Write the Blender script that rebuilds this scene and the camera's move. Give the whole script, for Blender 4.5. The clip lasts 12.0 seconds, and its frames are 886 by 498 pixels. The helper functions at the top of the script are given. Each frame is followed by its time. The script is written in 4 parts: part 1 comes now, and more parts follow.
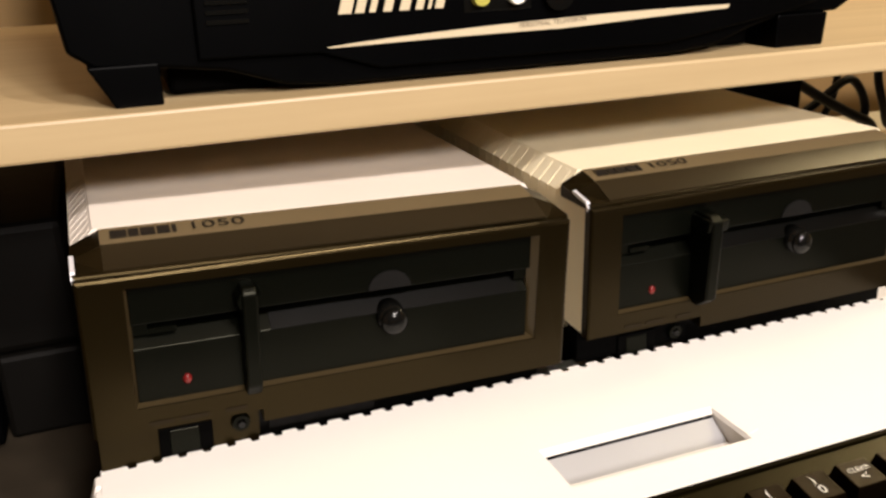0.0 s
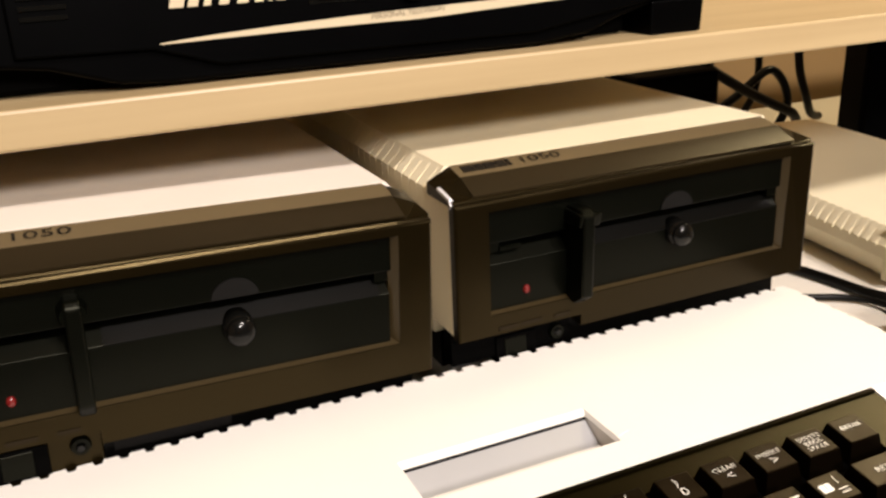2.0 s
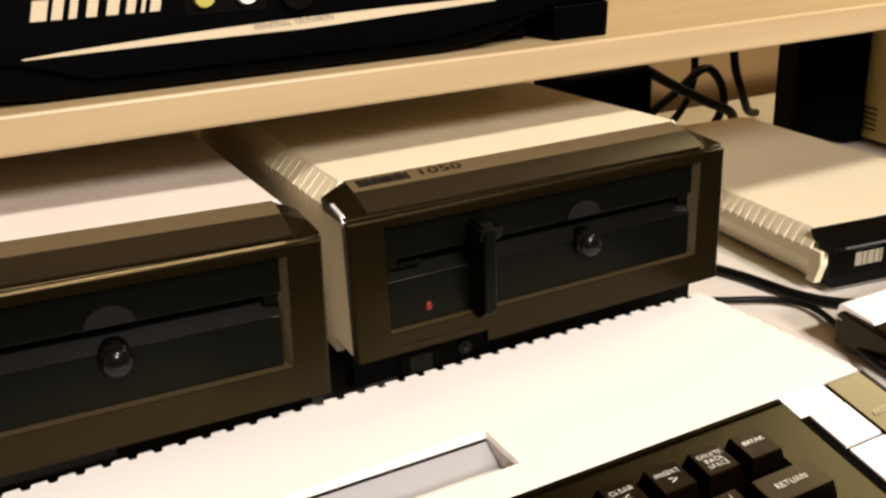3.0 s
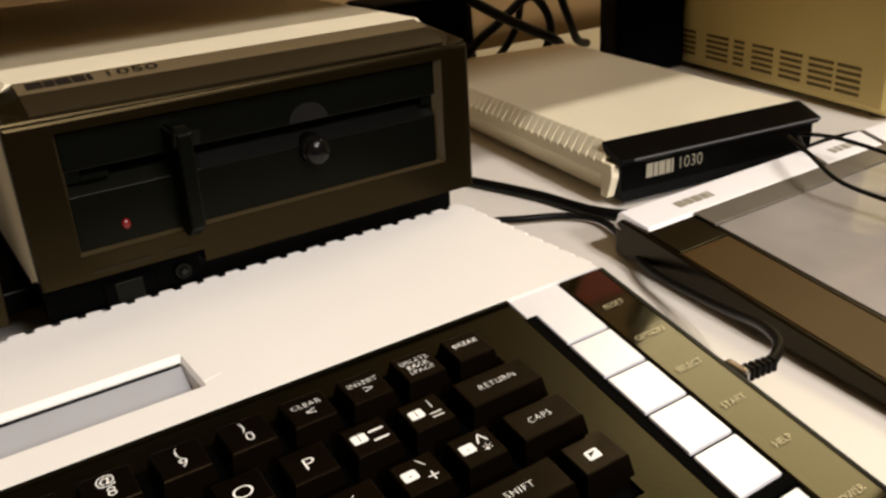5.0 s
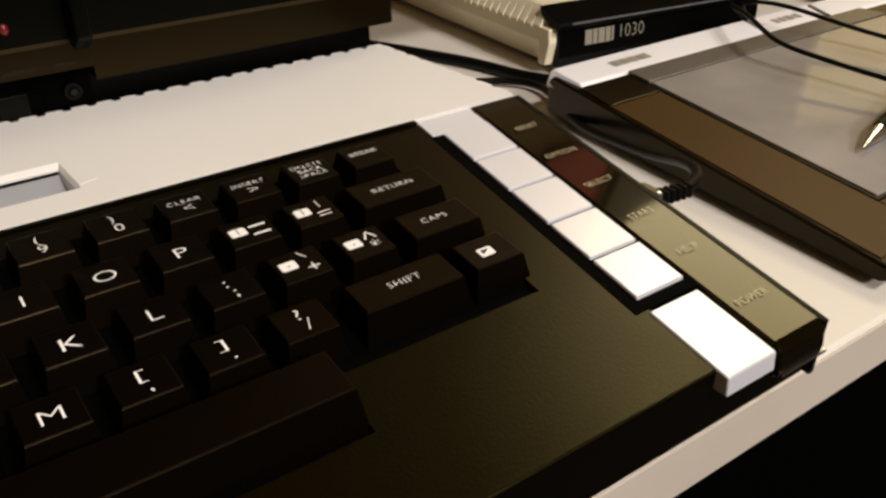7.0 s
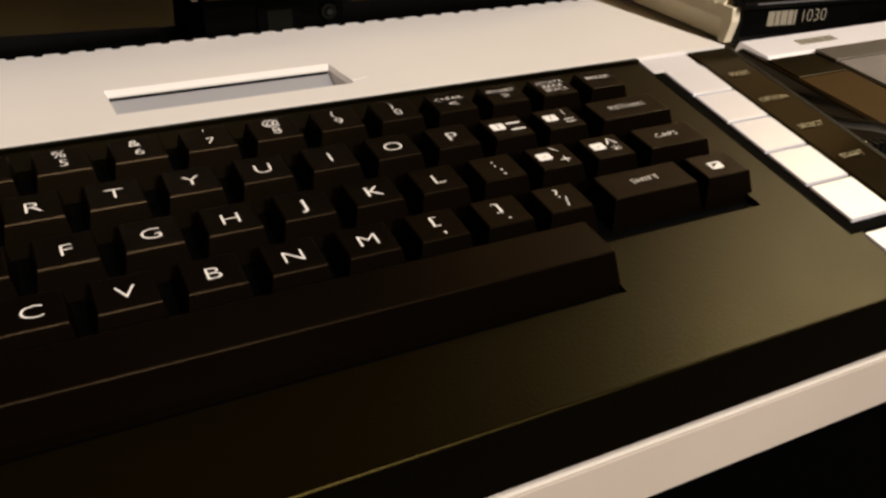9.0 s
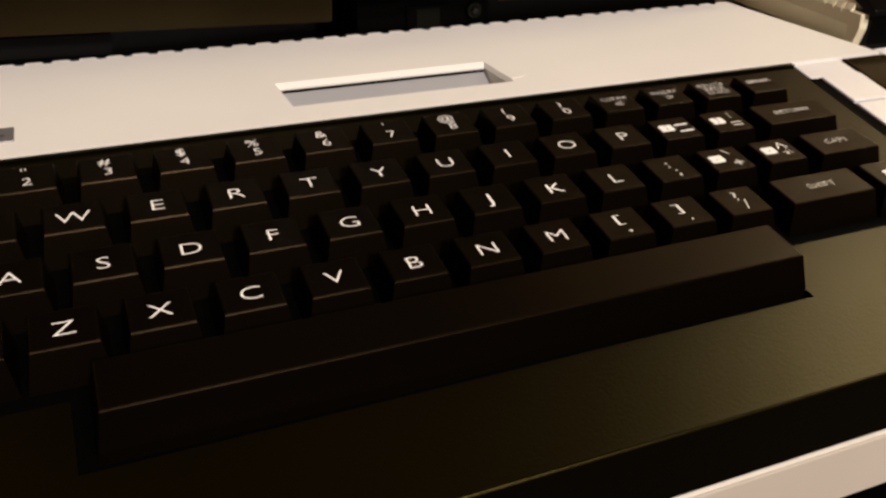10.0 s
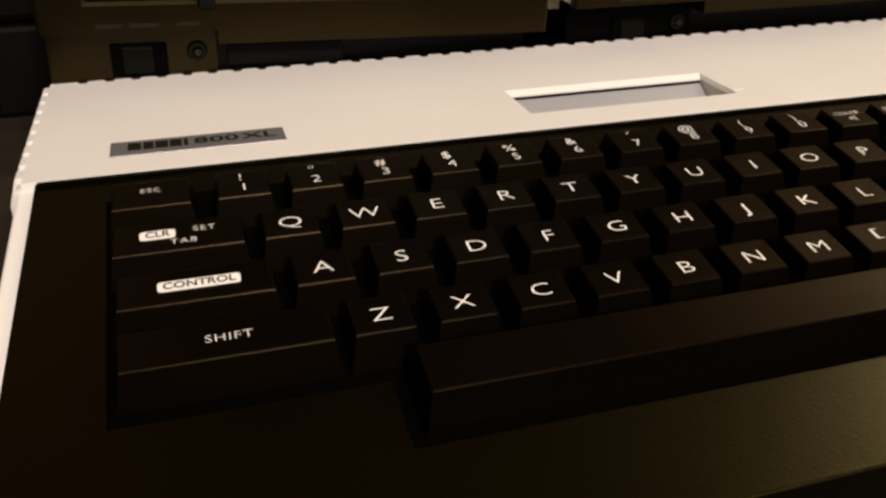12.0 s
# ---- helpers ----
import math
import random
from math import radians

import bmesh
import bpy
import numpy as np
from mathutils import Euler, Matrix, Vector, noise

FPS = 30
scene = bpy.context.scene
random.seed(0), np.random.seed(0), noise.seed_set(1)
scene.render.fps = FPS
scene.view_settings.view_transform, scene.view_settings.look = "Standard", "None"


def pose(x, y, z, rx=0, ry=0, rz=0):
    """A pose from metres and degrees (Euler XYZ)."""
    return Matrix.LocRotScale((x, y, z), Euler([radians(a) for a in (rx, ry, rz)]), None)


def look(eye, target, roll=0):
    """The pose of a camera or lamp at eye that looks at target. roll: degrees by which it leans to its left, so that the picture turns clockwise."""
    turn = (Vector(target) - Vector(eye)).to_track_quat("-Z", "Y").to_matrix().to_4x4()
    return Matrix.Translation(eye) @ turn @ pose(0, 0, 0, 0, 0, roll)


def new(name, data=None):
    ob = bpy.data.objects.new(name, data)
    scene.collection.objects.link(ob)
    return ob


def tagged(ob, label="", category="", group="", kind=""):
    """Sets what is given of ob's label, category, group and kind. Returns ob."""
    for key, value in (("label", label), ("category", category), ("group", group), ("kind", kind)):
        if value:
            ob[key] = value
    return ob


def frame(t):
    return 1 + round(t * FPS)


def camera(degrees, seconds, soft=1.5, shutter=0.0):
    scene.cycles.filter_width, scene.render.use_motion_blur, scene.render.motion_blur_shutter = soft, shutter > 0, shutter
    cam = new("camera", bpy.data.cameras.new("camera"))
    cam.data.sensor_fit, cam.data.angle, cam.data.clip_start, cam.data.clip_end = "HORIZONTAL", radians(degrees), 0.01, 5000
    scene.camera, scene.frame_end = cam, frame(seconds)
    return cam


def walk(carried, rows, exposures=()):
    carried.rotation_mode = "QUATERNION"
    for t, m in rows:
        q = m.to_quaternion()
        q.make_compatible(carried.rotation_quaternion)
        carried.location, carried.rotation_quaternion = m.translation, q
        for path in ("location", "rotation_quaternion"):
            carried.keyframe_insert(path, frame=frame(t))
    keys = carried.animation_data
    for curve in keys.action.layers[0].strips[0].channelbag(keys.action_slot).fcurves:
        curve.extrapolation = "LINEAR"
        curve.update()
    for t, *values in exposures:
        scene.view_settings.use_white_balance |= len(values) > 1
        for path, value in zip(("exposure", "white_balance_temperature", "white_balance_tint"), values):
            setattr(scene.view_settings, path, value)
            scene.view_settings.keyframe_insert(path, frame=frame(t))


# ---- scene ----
cam = camera(53.52, 12.0, soft=2.6)
PATH = [
    (0, -0.04571, -0.16932, 0.24361, -21.068, -20.661, -1.504),
    (0.5, -0.03742, -0.17167, 0.24022, -21.155, -20.172, -1.745),
    (1, -0.02649, -0.17137, 0.23665, -21.355, -20.149, -2.102),
    (1.5, -0.01427, -0.17090, 0.23520, -22.358, -20.289, -2.465),
    (2, -0.00131, -0.17112, 0.23585, -23.446, -20.520, -2.574),
    (2.5, 0.01280, -0.17077, 0.23795, -24.429, -20.694, -2.709),
    (3, 0.02888, -0.16972, 0.23700, -25.904, -20.738, -3.020),
    (3.2, 0.03984, -0.17022, 0.23507, -26.281, -20.747, -3.444),
    (4.8, 0.09462, -0.18515, 0.20666, -32.030, -23.091, -3.762),
    (5, 0.09859, -0.18599, 0.20210, -32.839, -23.570, -3.480),
    (5.5, 0.10914, -0.19086, 0.19066, -34.135, -24.960, -2.836),
    (6, 0.11863, -0.19468, 0.17644, -34.494, -26.203, -2.849),
    (6.5, 0.11897, -0.19708, 0.16873, -35.156, -27.594, -2.203),
    (6.7, 0.11730, -0.19761, 0.16447, -35.366, -27.939, -1.892),
    (8.3, 0.08124, -0.21272, 0.14924, -31.006, -28.371, 0.223),
    (8.5, 0.07593, -0.21430, 0.14739, -29.182, -28.253, -0.112),
    (9, 0.05591, -0.21429, 0.14822, -27.842, -28.100, 1.113),
    (9.5, 0.04024, -0.20684, 0.14693, -25.572, -28.289, 1.575),
    (10, 0.02555, -0.20440, 0.14804, -23.398, -28.110, 1.085),
    (10.5, 0.01214, -0.20290, 0.14894, -21.505, -27.895, 0.868),
    (11, -0.00288, -0.20011, 0.14973, -19.693, -27.829, 0.602),
    (11.5, -0.01388, -0.19919, 0.15087, -18.183, -27.709, 0.455),
    (12, -0.02041, -0.19942, 0.15267, -16.817, -27.946, 0.213),
]


def heading(x, y, z, yaw, pitch, roll):
    """Camera pose from a place, a yaw to the left, a pitch up and a roll."""
    return pose(x, y, z, 0, 0, yaw) @ pose(0, 0, 0, 90 + pitch) @ pose(0, 0, 0, 0, 0, roll)


walk(cam, [(t, heading(x, y, z, yaw, pitch, roll)) for t, x, y, z, yaw, pitch, roll in PATH],
     [(0.0, -0.04, 6300, 8), (2.0, -0.06, 6350, 8), (3.0, -0.14, 6300, 8), (5.0, -0.57, 6050, 6), (6.5, -0.9, 6050, 6), (8.5, -0.88, 6300, 8), (10.0, -0.82, 6400, 9), (12.0, -0.78, 6450, 9)])

# ---- light ----
world = bpy.data.worlds.new("room_dusk")
world.use_nodes = True
world.node_tree.nodes["Background"].inputs[0].default_value = (1.0, 0.8, 0.55, 1)
world.node_tree.nodes["Background"].inputs[1].default_value = 0.004
scene.world = world


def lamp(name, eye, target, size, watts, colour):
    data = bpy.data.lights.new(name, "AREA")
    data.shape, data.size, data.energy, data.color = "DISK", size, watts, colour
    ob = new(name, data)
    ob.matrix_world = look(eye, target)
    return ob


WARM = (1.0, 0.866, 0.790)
# Unseen sources without fixtures, placed by the shelf's shadow edges and the sheen.
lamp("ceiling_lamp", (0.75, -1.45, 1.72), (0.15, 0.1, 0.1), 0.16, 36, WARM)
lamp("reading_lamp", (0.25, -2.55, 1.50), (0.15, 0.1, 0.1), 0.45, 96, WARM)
# Front fill, set to widen the lit band on the drive tops.
lamp("front_fill", (0.35, -1.45, 1.75), (0.20, 0.05, 0.05), 0.20, 38, WARM)
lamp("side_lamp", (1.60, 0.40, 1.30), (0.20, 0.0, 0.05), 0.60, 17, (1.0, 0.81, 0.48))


# ---- materials ----
def nodes_of(name):
    m = bpy.data.materials.new(name)
    m.use_nodes = True
    return m, m.node_tree.nodes, m.node_tree.links, m.node_tree.nodes["Principled BSDF"]


def plastic(name, colour, rough=0.45, grain=900.0, bump=0.12, vary=0.12, stain=18.0, metal=0.0, coat=0.0, spec=0.5, sheen=(1, 1, 1)):
    """Moulded surface: fine grain in the relief, broad uneven tone, roughness that varies a little."""
    m, nodes, links, bsdf = nodes_of(name)
    place = nodes.new("ShaderNodeTexCoord")
    fine, broad = nodes.new("ShaderNodeTexNoise"), nodes.new("ShaderNodeTexNoise")
    fine.inputs["Scale"].default_value, broad.inputs["Scale"].default_value = grain, stain
    broad.inputs["Detail"].default_value = 6
    links.new(place.outputs["Object"], fine.inputs["Vector"])
    links.new(place.outputs["Object"], broad.inputs["Vector"])
    tone = nodes.new("ShaderNodeMapRange")
    tone.inputs["To Min"].default_value, tone.inputs["To Max"].default_value = 1 - vary, 1 + vary
    links.new(broad.outputs["Fac"], tone.inputs["Value"])
    mixed = nodes.new("ShaderNodeVectorMath")
    mixed.operation = "SCALE"
    mixed.inputs[0].default_value = colour
    links.new(tone.outputs["Result"], mixed.inputs["Scale"])
    links.new(mixed.outputs["Vector"], bsdf.inputs["Base Color"])
    gloss = nodes.new("ShaderNodeMapRange")
    gloss.inputs["To Min"].default_value, gloss.inputs["To Max"].default_value = rough * 0.8, min(1.0, rough * 1.2)
    links.new(broad.outputs["Fac"], gloss.inputs["Value"])
    links.new(gloss.outputs["Result"], bsdf.inputs["Roughness"])
    relief = nodes.new("ShaderNodeBump")
    relief.inputs["Strength"].default_value, relief.inputs["Distance"].default_value = bump, 0.00006
    links.new(fine.outputs["Fac"], relief.inputs["Height"])
    links.new(relief.outputs["Normal"], bsdf.inputs["Normal"])
    bsdf.inputs["Metallic"].default_value, bsdf.inputs["Specular Tint"].default_value = metal, (*sheen, 1)
    bsdf.inputs["Coat Weight"].default_value, bsdf.inputs["Specular IOR Level"].default_value = coat, spec
    return m


def wood(name, light, dark, rough=0.45):
    """Veneer with grain that runs along x."""
    m, nodes, links, bsdf = nodes_of(name)
    place, fit_to = nodes.new("ShaderNodeTexCoord"), nodes.new("ShaderNodeMapping")
    fit_to.inputs["Scale"].default_value = (2.5, 60, 60)
    grain, cloud = nodes.new("ShaderNodeTexNoise"), nodes.new("ShaderNodeTexNoise")
    grain.inputs["Scale"].default_value, grain.inputs["Detail"].default_value = 1.6, 8
    cloud.inputs["Scale"].default_value = 5
    links.new(place.outputs["Object"], fit_to.inputs["Vector"])
    links.new(fit_to.outputs["Vector"], grain.inputs["Vector"])
    links.new(place.outputs["Object"], cloud.inputs["Vector"])
    total = nodes.new("ShaderNodeMath")
    total.operation = "MULTIPLY_ADD"
    total.inputs[1].default_value = 0.35
    links.new(cloud.outputs["Fac"], total.inputs[0])
    links.new(grain.outputs["Fac"], total.inputs[2])
    ramp = nodes.new("ShaderNodeValToRGB")
    ramp.color_ramp.elements[0].position, ramp.color_ramp.elements[1].position = 0.42, 0.85
    ramp.color_ramp.elements[0].color, ramp.color_ramp.elements[1].color = (*dark, 1), (*light, 1)
    links.new(total.outputs[0], ramp.inputs["Fac"])
    links.new(ramp.outputs["Color"], bsdf.inputs["Base Color"])
    relief = nodes.new("ShaderNodeBump")
    relief.inputs["Strength"].default_value, relief.inputs["Distance"].default_value = 0.1, 0.0005
    links.new(grain.outputs["Fac"], relief.inputs["Height"])
    links.new(relief.outputs["Normal"], bsdf.inputs["Normal"])
    bsdf.inputs["Roughness"].default_value = rough
    return m


def plain(name, colour, rough=0.5, metal=0.0, spec=0.5):
    m, nodes, links, bsdf = nodes_of(name)
    bsdf.inputs["Base Color"].default_value = (*colour, 1)
    bsdf.inputs["Roughness"].default_value, bsdf.inputs["Metallic"].default_value = rough, metal
    bsdf.inputs["Specular IOR Level"].default_value = spec
    return m


CREAM = plastic("cream_plastic", (0.76, 0.735, 0.685), 0.5, 1400, 0.10, 0.03)
IVORY = plastic("ivory_plastic", (0.79, 0.725, 0.64), 0.5, 1400, 0.10, 0.04)
AGED = plastic("aged_cream_plastic", (0.80, 0.725, 0.52), 0.5, 1400, 0.10, 0.05)
YELLOWED = plastic("yellowed_plastic", (0.58, 0.465, 0.17), 0.5, 1400, 0.10, 0.06)
BEZEL = plastic("dark_brown_plastic", (0.0008, 0.0006, 0.0001), 0.33, 1100, 0.9, 0.25, spec=0.175, sheen=(1.0, 0.78, 0.22))
BROWN = plastic("bronze_brown_plastic", (0.0034, 0.0022, 0.0006), 0.30, 1500, 0.3, 0.16, spec=0.22, sheen=(1.0, 0.76, 0.36))
BLACK = plastic("black_plastic", (0.0010, 0.0009, 0.0007), 0.42, 1200, 0.15, 0.15, spec=0.09)
KEYCAP = plastic("keycap_plastic", (0.0009, 0.0005, 0.0002), 0.32, 1600, 0.4, 0.15, spec=0.15, sheen=(1.0, 0.70, 0.38))
MECH = plastic("matt_black_plastic", (0.0011, 0.0013, 0.0008), 0.32, 1200, 0.12, 0.15, spec=0.09, sheen=(1.0, 1.0, 0.78))
NAVY = plastic("blue_black_plastic", (0.00030, 0.00034, 0.00042), 0.42, 1200, 0.12, 0.15, spec=0.035)
SILVER = plastic("satin_silver", (0.68, 0.68, 0.71), 0.34, 1500, 0.08, 0.04, metal=0.28)
GREY = plastic("grey_metal", (0.20, 0.195, 0.195), 0.36, 900, 0.08, 0.10, metal=0.4)
SMOKE = plastic("smoked_brown_plastic", (0.0036, 0.0027, 0.0008), 0.06, 900, 0.02, 0.5, 45, spec=0.17, sheen=(1.0, 0.80, 0.34))
WHITE = plastic("white_plastic", (0.82, 0.80, 0.79), 0.4, 1200, 0.06, 0.03)
CHROME = plain("chrome", (0.60, 0.60, 0.60), 0.25, metal=1.0)
LEGEND = plain("legend_white", (0.82, 0.80, 0.74), 0.5)
INK = plain("legend_ink", (0.010, 0.008, 0.006), 0.5, spec=0.2)
FAINT = plain("legend_faint", (0.27, 0.245, 0.18), 0.5)
DIM = plain("legend_dim", (0.48, 0.42, 0.25), 0.5)
RED = plain("red_lens", (0.11, 0.006, 0.006), 0.25)
BIRCH = wood("birch_veneer", (0.42, 0.318, 0.172), (0.345, 0.254, 0.130))
LAMINATE = plastic("white_laminate", (0.70, 0.66, 0.58), 0.42, 700, 0.05, 0.05, 9)
PAINT = plastic("wall_paint", (0.26, 0.165, 0.065), 0.8, 300, 0.25, 0.10, 4)
CARPET = plastic("carpet", (0.022, 0.018, 0.016), 0.95, 400, 0.6, 0.3, 20)
# Pale, cloudy grey: part of the film's glare is put into the colour.
TABLET_FILM = plastic("grey_film", (0.27, 0.25, 0.225), 0.12, 500, 0.05, 0.45, 16, coat=0.4)
TAN = plastic("bronze_tan_plastic", (0.046, 0.025, 0.0068), 0.40, 1200, 0.12, 0.12, spec=0.14, sheen=(1.0, 0.8, 0.5))
DOOR = plastic("door_metal", (0.42, 0.425, 0.44), 0.34, 900, 0.06, 0.10, metal=0.35)
BRONZE = plastic("bronze_label_band", (0.130, 0.097, 0.050), 0.34, 1200, 0.1, 0.08, metal=0.2)
# Beige plastic darkened to taupe by the deep shade it stands in.
SHADED_TAUPE = plastic("shaded_taupe_plastic", (0.0022, 0.0018, 0.0013), 0.6, 900, 0.1, 0.1, spec=0.1)
# Lighter bronze that holds the highlight on the opening's chamfers.
LIT_EDGE = plastic("lit_bezel_edge", (0.030, 0.021, 0.0085), 0.32, 1200, 0.1, 0.2, spec=0.3)
CLEAR = plastic("dull_grey_plastic", (0.10, 0.088, 0.070), 0.35, 900, 0.05, 0.15)
LEAD = plastic("lead_grey_plastic", (0.0065, 0.0062, 0.0058), 0.6, 900, 0.05, 0.15, spec=0.05)
# Near-zero black: shade of wells, gaps and undersides put into the colour.
GAP_SHADE = plain("gap_shade_black", (0.0003, 0.00025, 0.0002), 0.7, spec=0.03)
BROW = plastic("satin_bronze", (0.0125, 0.0088, 0.0040), 0.34, 1200, 0.1, 0.12, spec=0.28, sheen=(1.0, 0.82, 0.5))
STRIPE = plain("stripe_cream", (0.50, 0.42, 0.28), 0.5)
OLIVE = plastic("olive_grey_plastic", (0.0013, 0.0013, 0.0010), 0.30, 900, 0.1, 0.1, spec=0.12)
CABLE = plain("cable_rubber", (0.0022, 0.0020, 0.0016), 0.42, spec=0.12)


# ---- building helpers ----
def thing(name, place, label, category, group="", kind=""):
    ob = new(name)
    ob.empty_display_size = 0.02
    ob.matrix_world = place
    return tagged(ob, label, category, group, kind)


def part(name, bm, material, parent=None, label="", smooth=False):
    """Links a bmesh as one mesh object under a thing or a part."""
    data = bpy.data.meshes.new(name)
    bmesh.ops.recalc_face_normals(bm, faces=bm.faces[:])
    bm.to_mesh(data)
    bm.free()
    data.materials.append(material)
    if smooth:
        for face in data.polygons:
            face.use_smooth = True
    ob = new(name, data)
    ob.parent = parent
    if label:
        tagged(ob, label)
    return ob


def box(bm, x0, x1, y0, y1, z0, z1, bevel=0.0, steps=2):
    got = bmesh.ops.create_cube(bm, size=1.0)
    for v in got["verts"]:
        v.co = Vector((x0 + (v.co.x + 0.5) * (x1 - x0), y0 + (v.co.y + 0.5) * (y1 - y0), z0 + (v.co.z + 0.5) * (z1 - z0)))
    if bevel:
        edges = list({e for v in got["verts"] for e in v.link_edges})
        bmesh.ops.bevel(bm, geom=edges, offset=bevel, segments=steps, profile=0.5, affect="EDGES")
    return bm


def boxed(*sides, bevel=0.0):
    return box(bmesh.new(), *sides, bevel=bevel)


def prism(bm, points, start, end, axis="x", bevel=0.0):
    """A closed outline (two coordinates a point) drawn out along an axis."""
    def at(p, s):
        return {"x": (s, p[0], p[1]), "y": (p[0], s, p[1]), "z": (p[0], p[1], s)}[axis]
    near, far = [bm.verts.new(at(p, start)) for p in points], [bm.verts.new(at(p, end)) for p in points]
    made = [bm.faces.new(near), bm.faces.new(far[::-1])]
    for n in range(len(points)):
        made.append(bm.faces.new((near[n], far[n], far[n - 1], near[n - 1])))
    bmesh.ops.recalc_face_normals(bm, faces=made)
    if bevel:
        bmesh.ops.bevel(bm, geom=list({e for f in made for e in f.edges}), offset=bevel, segments=2, profile=0.5, affect="EDGES")
    return bm


def disc(bm, x, y, z, radius, depth, axis="y", sides=24, top=None):
    """A cylinder or cone whose near end is at the place and which runs depth along the axis."""
    got = bmesh.ops.create_cone(bm, cap_ends=True, segments=sides, radius1=radius, radius2=radius if top is None else top, depth=depth)
    turn = {"x": Matrix.Rotation(radians(90), 4, "Y"), "y": Matrix.Rotation(radians(-90), 4, "X"), "z": Matrix()}[axis]
    bmesh.ops.transform(bm, verts=got["verts"], matrix=Matrix.Translation((x, y, z)) @ turn @ Matrix.Translation((0, 0, depth / 2)))
    return bm


def tube(name, points, radius, material, parent=None, label="", sides=10):
    """A round cable through the points, smoothed."""
    curve = bpy.data.curves.new(name, "CURVE")
    curve.dimensions, curve.bevel_depth, curve.bevel_resolution, curve.resolution_u, curve.use_fill_caps = "3D", radius, 3, 8, True
    line = curve.splines.new("NURBS")
    line.points.add(len(points) - 1)
    for p, place in zip(line.points, points):
        p.co = (*place, 1)
    line.use_endpoint_u, line.order_u = True, 4
    shape = bpy.data.objects.new(name, curve)
    scene.collection.objects.link(shape)
    data = bpy.data.meshes.new_from_object(shape.evaluated_get(bpy.context.evaluated_depsgraph_get()))
    bpy.data.objects.remove(shape)
    data.materials.clear()
    data.materials.append(material)
    for face in data.polygons:
        face.use_smooth = True
    ob = new(name, data)
    ob.parent = parent
    if label:
        tagged(ob, label)
    return ob


LETTERS = {}


def letters(text, size, spread=1.0, thick=0.0):
    """A flat mesh of words in the built-in font, centred."""
    key = (text, size, spread, thick)
    if key not in LETTERS:
        curve = bpy.data.curves.new("words", "FONT")
        curve.body, curve.size, curve.align_x, curve.align_y, curve.space_line = text, size, "CENTER", "CENTER", 0.8
        curve.resolution_u, curve.space_character, curve.offset = 3, spread, thick
        shape = bpy.data.objects.new("words", curve)
        scene.collection.objects.link(shape)
        LETTERS[key] = bpy.data.meshes.new_from_object(shape.evaluated_get(bpy.context.evaluated_depsgraph_get()))
        bpy.data.objects.remove(shape)
    return LETTERS[key]


def write(text, size, m, material, parent, name="legend", spread=1.0, thick=None, wide=1.0):
    thick = (-0.004 if set(text) & set("JK&%@$#") else -0.014) * size if thick is None else thick
    data = letters(text, size, spread, thick).copy()
    data.materials.clear()
    data.materials.append(material)
    ob = new(name, data)
    ob.parent = parent
    ob.matrix_local = m @ Matrix.Diagonal((wide, 1, 1, 1))
    return ob


def bars(spans, height, m, material, parent, name="lettering"):
    """Writing as plain bars: spans of (start, end) along the line, centred on it."""
    bm = bmesh.new()
    for a, b in spans:
        box(bm, a, b, -height / 2, height / 2, -0.0001, 0.00015)
    ob = part(name, bm, material, parent)
    ob.matrix_local = m
    return ob


# ---- the setting ----
tagged(part("desk_top", boxed(-0.75, 1.45, -0.084, 0.66, -0.020, 0.0, bevel=0.0015), LAMINATE), "white laminate desk top with a square front edge", "desk", kind="structure")
# Front face toned below the laminate: its weaker light is put into the colour.
SHADED_EDGE = plastic("shaded_desk_edge", (0.52, 0.46, 0.38), 0.5, 500, 0.1, 0.12, 12)
tagged(part("desk_edge_face", boxed(-0.75, 1.45, -0.0850, -0.0840, -0.0196, -0.0014, bevel=0.0003), SHADED_EDGE), "front face of the desk top, coloured darker for its shade", "trim", kind="structure")
tagged(part("wall_back", boxed(-2.2, 2.6, 0.70, 0.80, -0.75, 2.40), PAINT), "plain tan painted wall behind the desk", "wall", kind="structure")
tagged(part("wall_left", boxed(-2.3, -2.2, -3.6, 0.80, -0.75, 2.40), PAINT), "plain tan painted wall", "wall", kind="structure")
tagged(part("wall_right", boxed(2.6, 2.7, -3.6, 0.80, -0.75, 2.40), PAINT), "plain tan painted wall", "wall", kind="structure")
tagged(part("wall_front", boxed(-2.3, 2.7, -3.7, -3.6, -0.75, 2.40), PAINT), "plain tan painted wall", "wall", kind="structure")
tagged(part("ceiling", boxed(-2.3, 2.7, -3.7, 0.80, 2.40, 2.50), PAINT), "plain painted ceiling", "ceiling", kind="structure")
tagged(part("floor", boxed(-2.3, 2.7, -3.7, 0.80, -0.85, -0.75), CARPET), "dark carpeted floor", "floor", kind="structure")



def mirrored_panel(x0, x1, z0, z1, colour, label):
    """A framed panel out of view on the wall, added to be mirrored in the label strip."""
    tint = plastic("panel_tint", colour, 0.6, 300, 0.05, 0.5, 14)
    hung = thing("mirrored_panel", pose(x0, 0.700, z0), label, "picture", "framed prints on the wall")
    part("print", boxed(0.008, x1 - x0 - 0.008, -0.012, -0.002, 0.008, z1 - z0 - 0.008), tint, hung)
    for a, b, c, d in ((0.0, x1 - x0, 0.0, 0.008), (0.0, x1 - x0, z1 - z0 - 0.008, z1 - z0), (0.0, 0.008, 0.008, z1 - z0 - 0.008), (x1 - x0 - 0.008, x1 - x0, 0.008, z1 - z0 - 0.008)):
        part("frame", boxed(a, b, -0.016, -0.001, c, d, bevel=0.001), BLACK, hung)


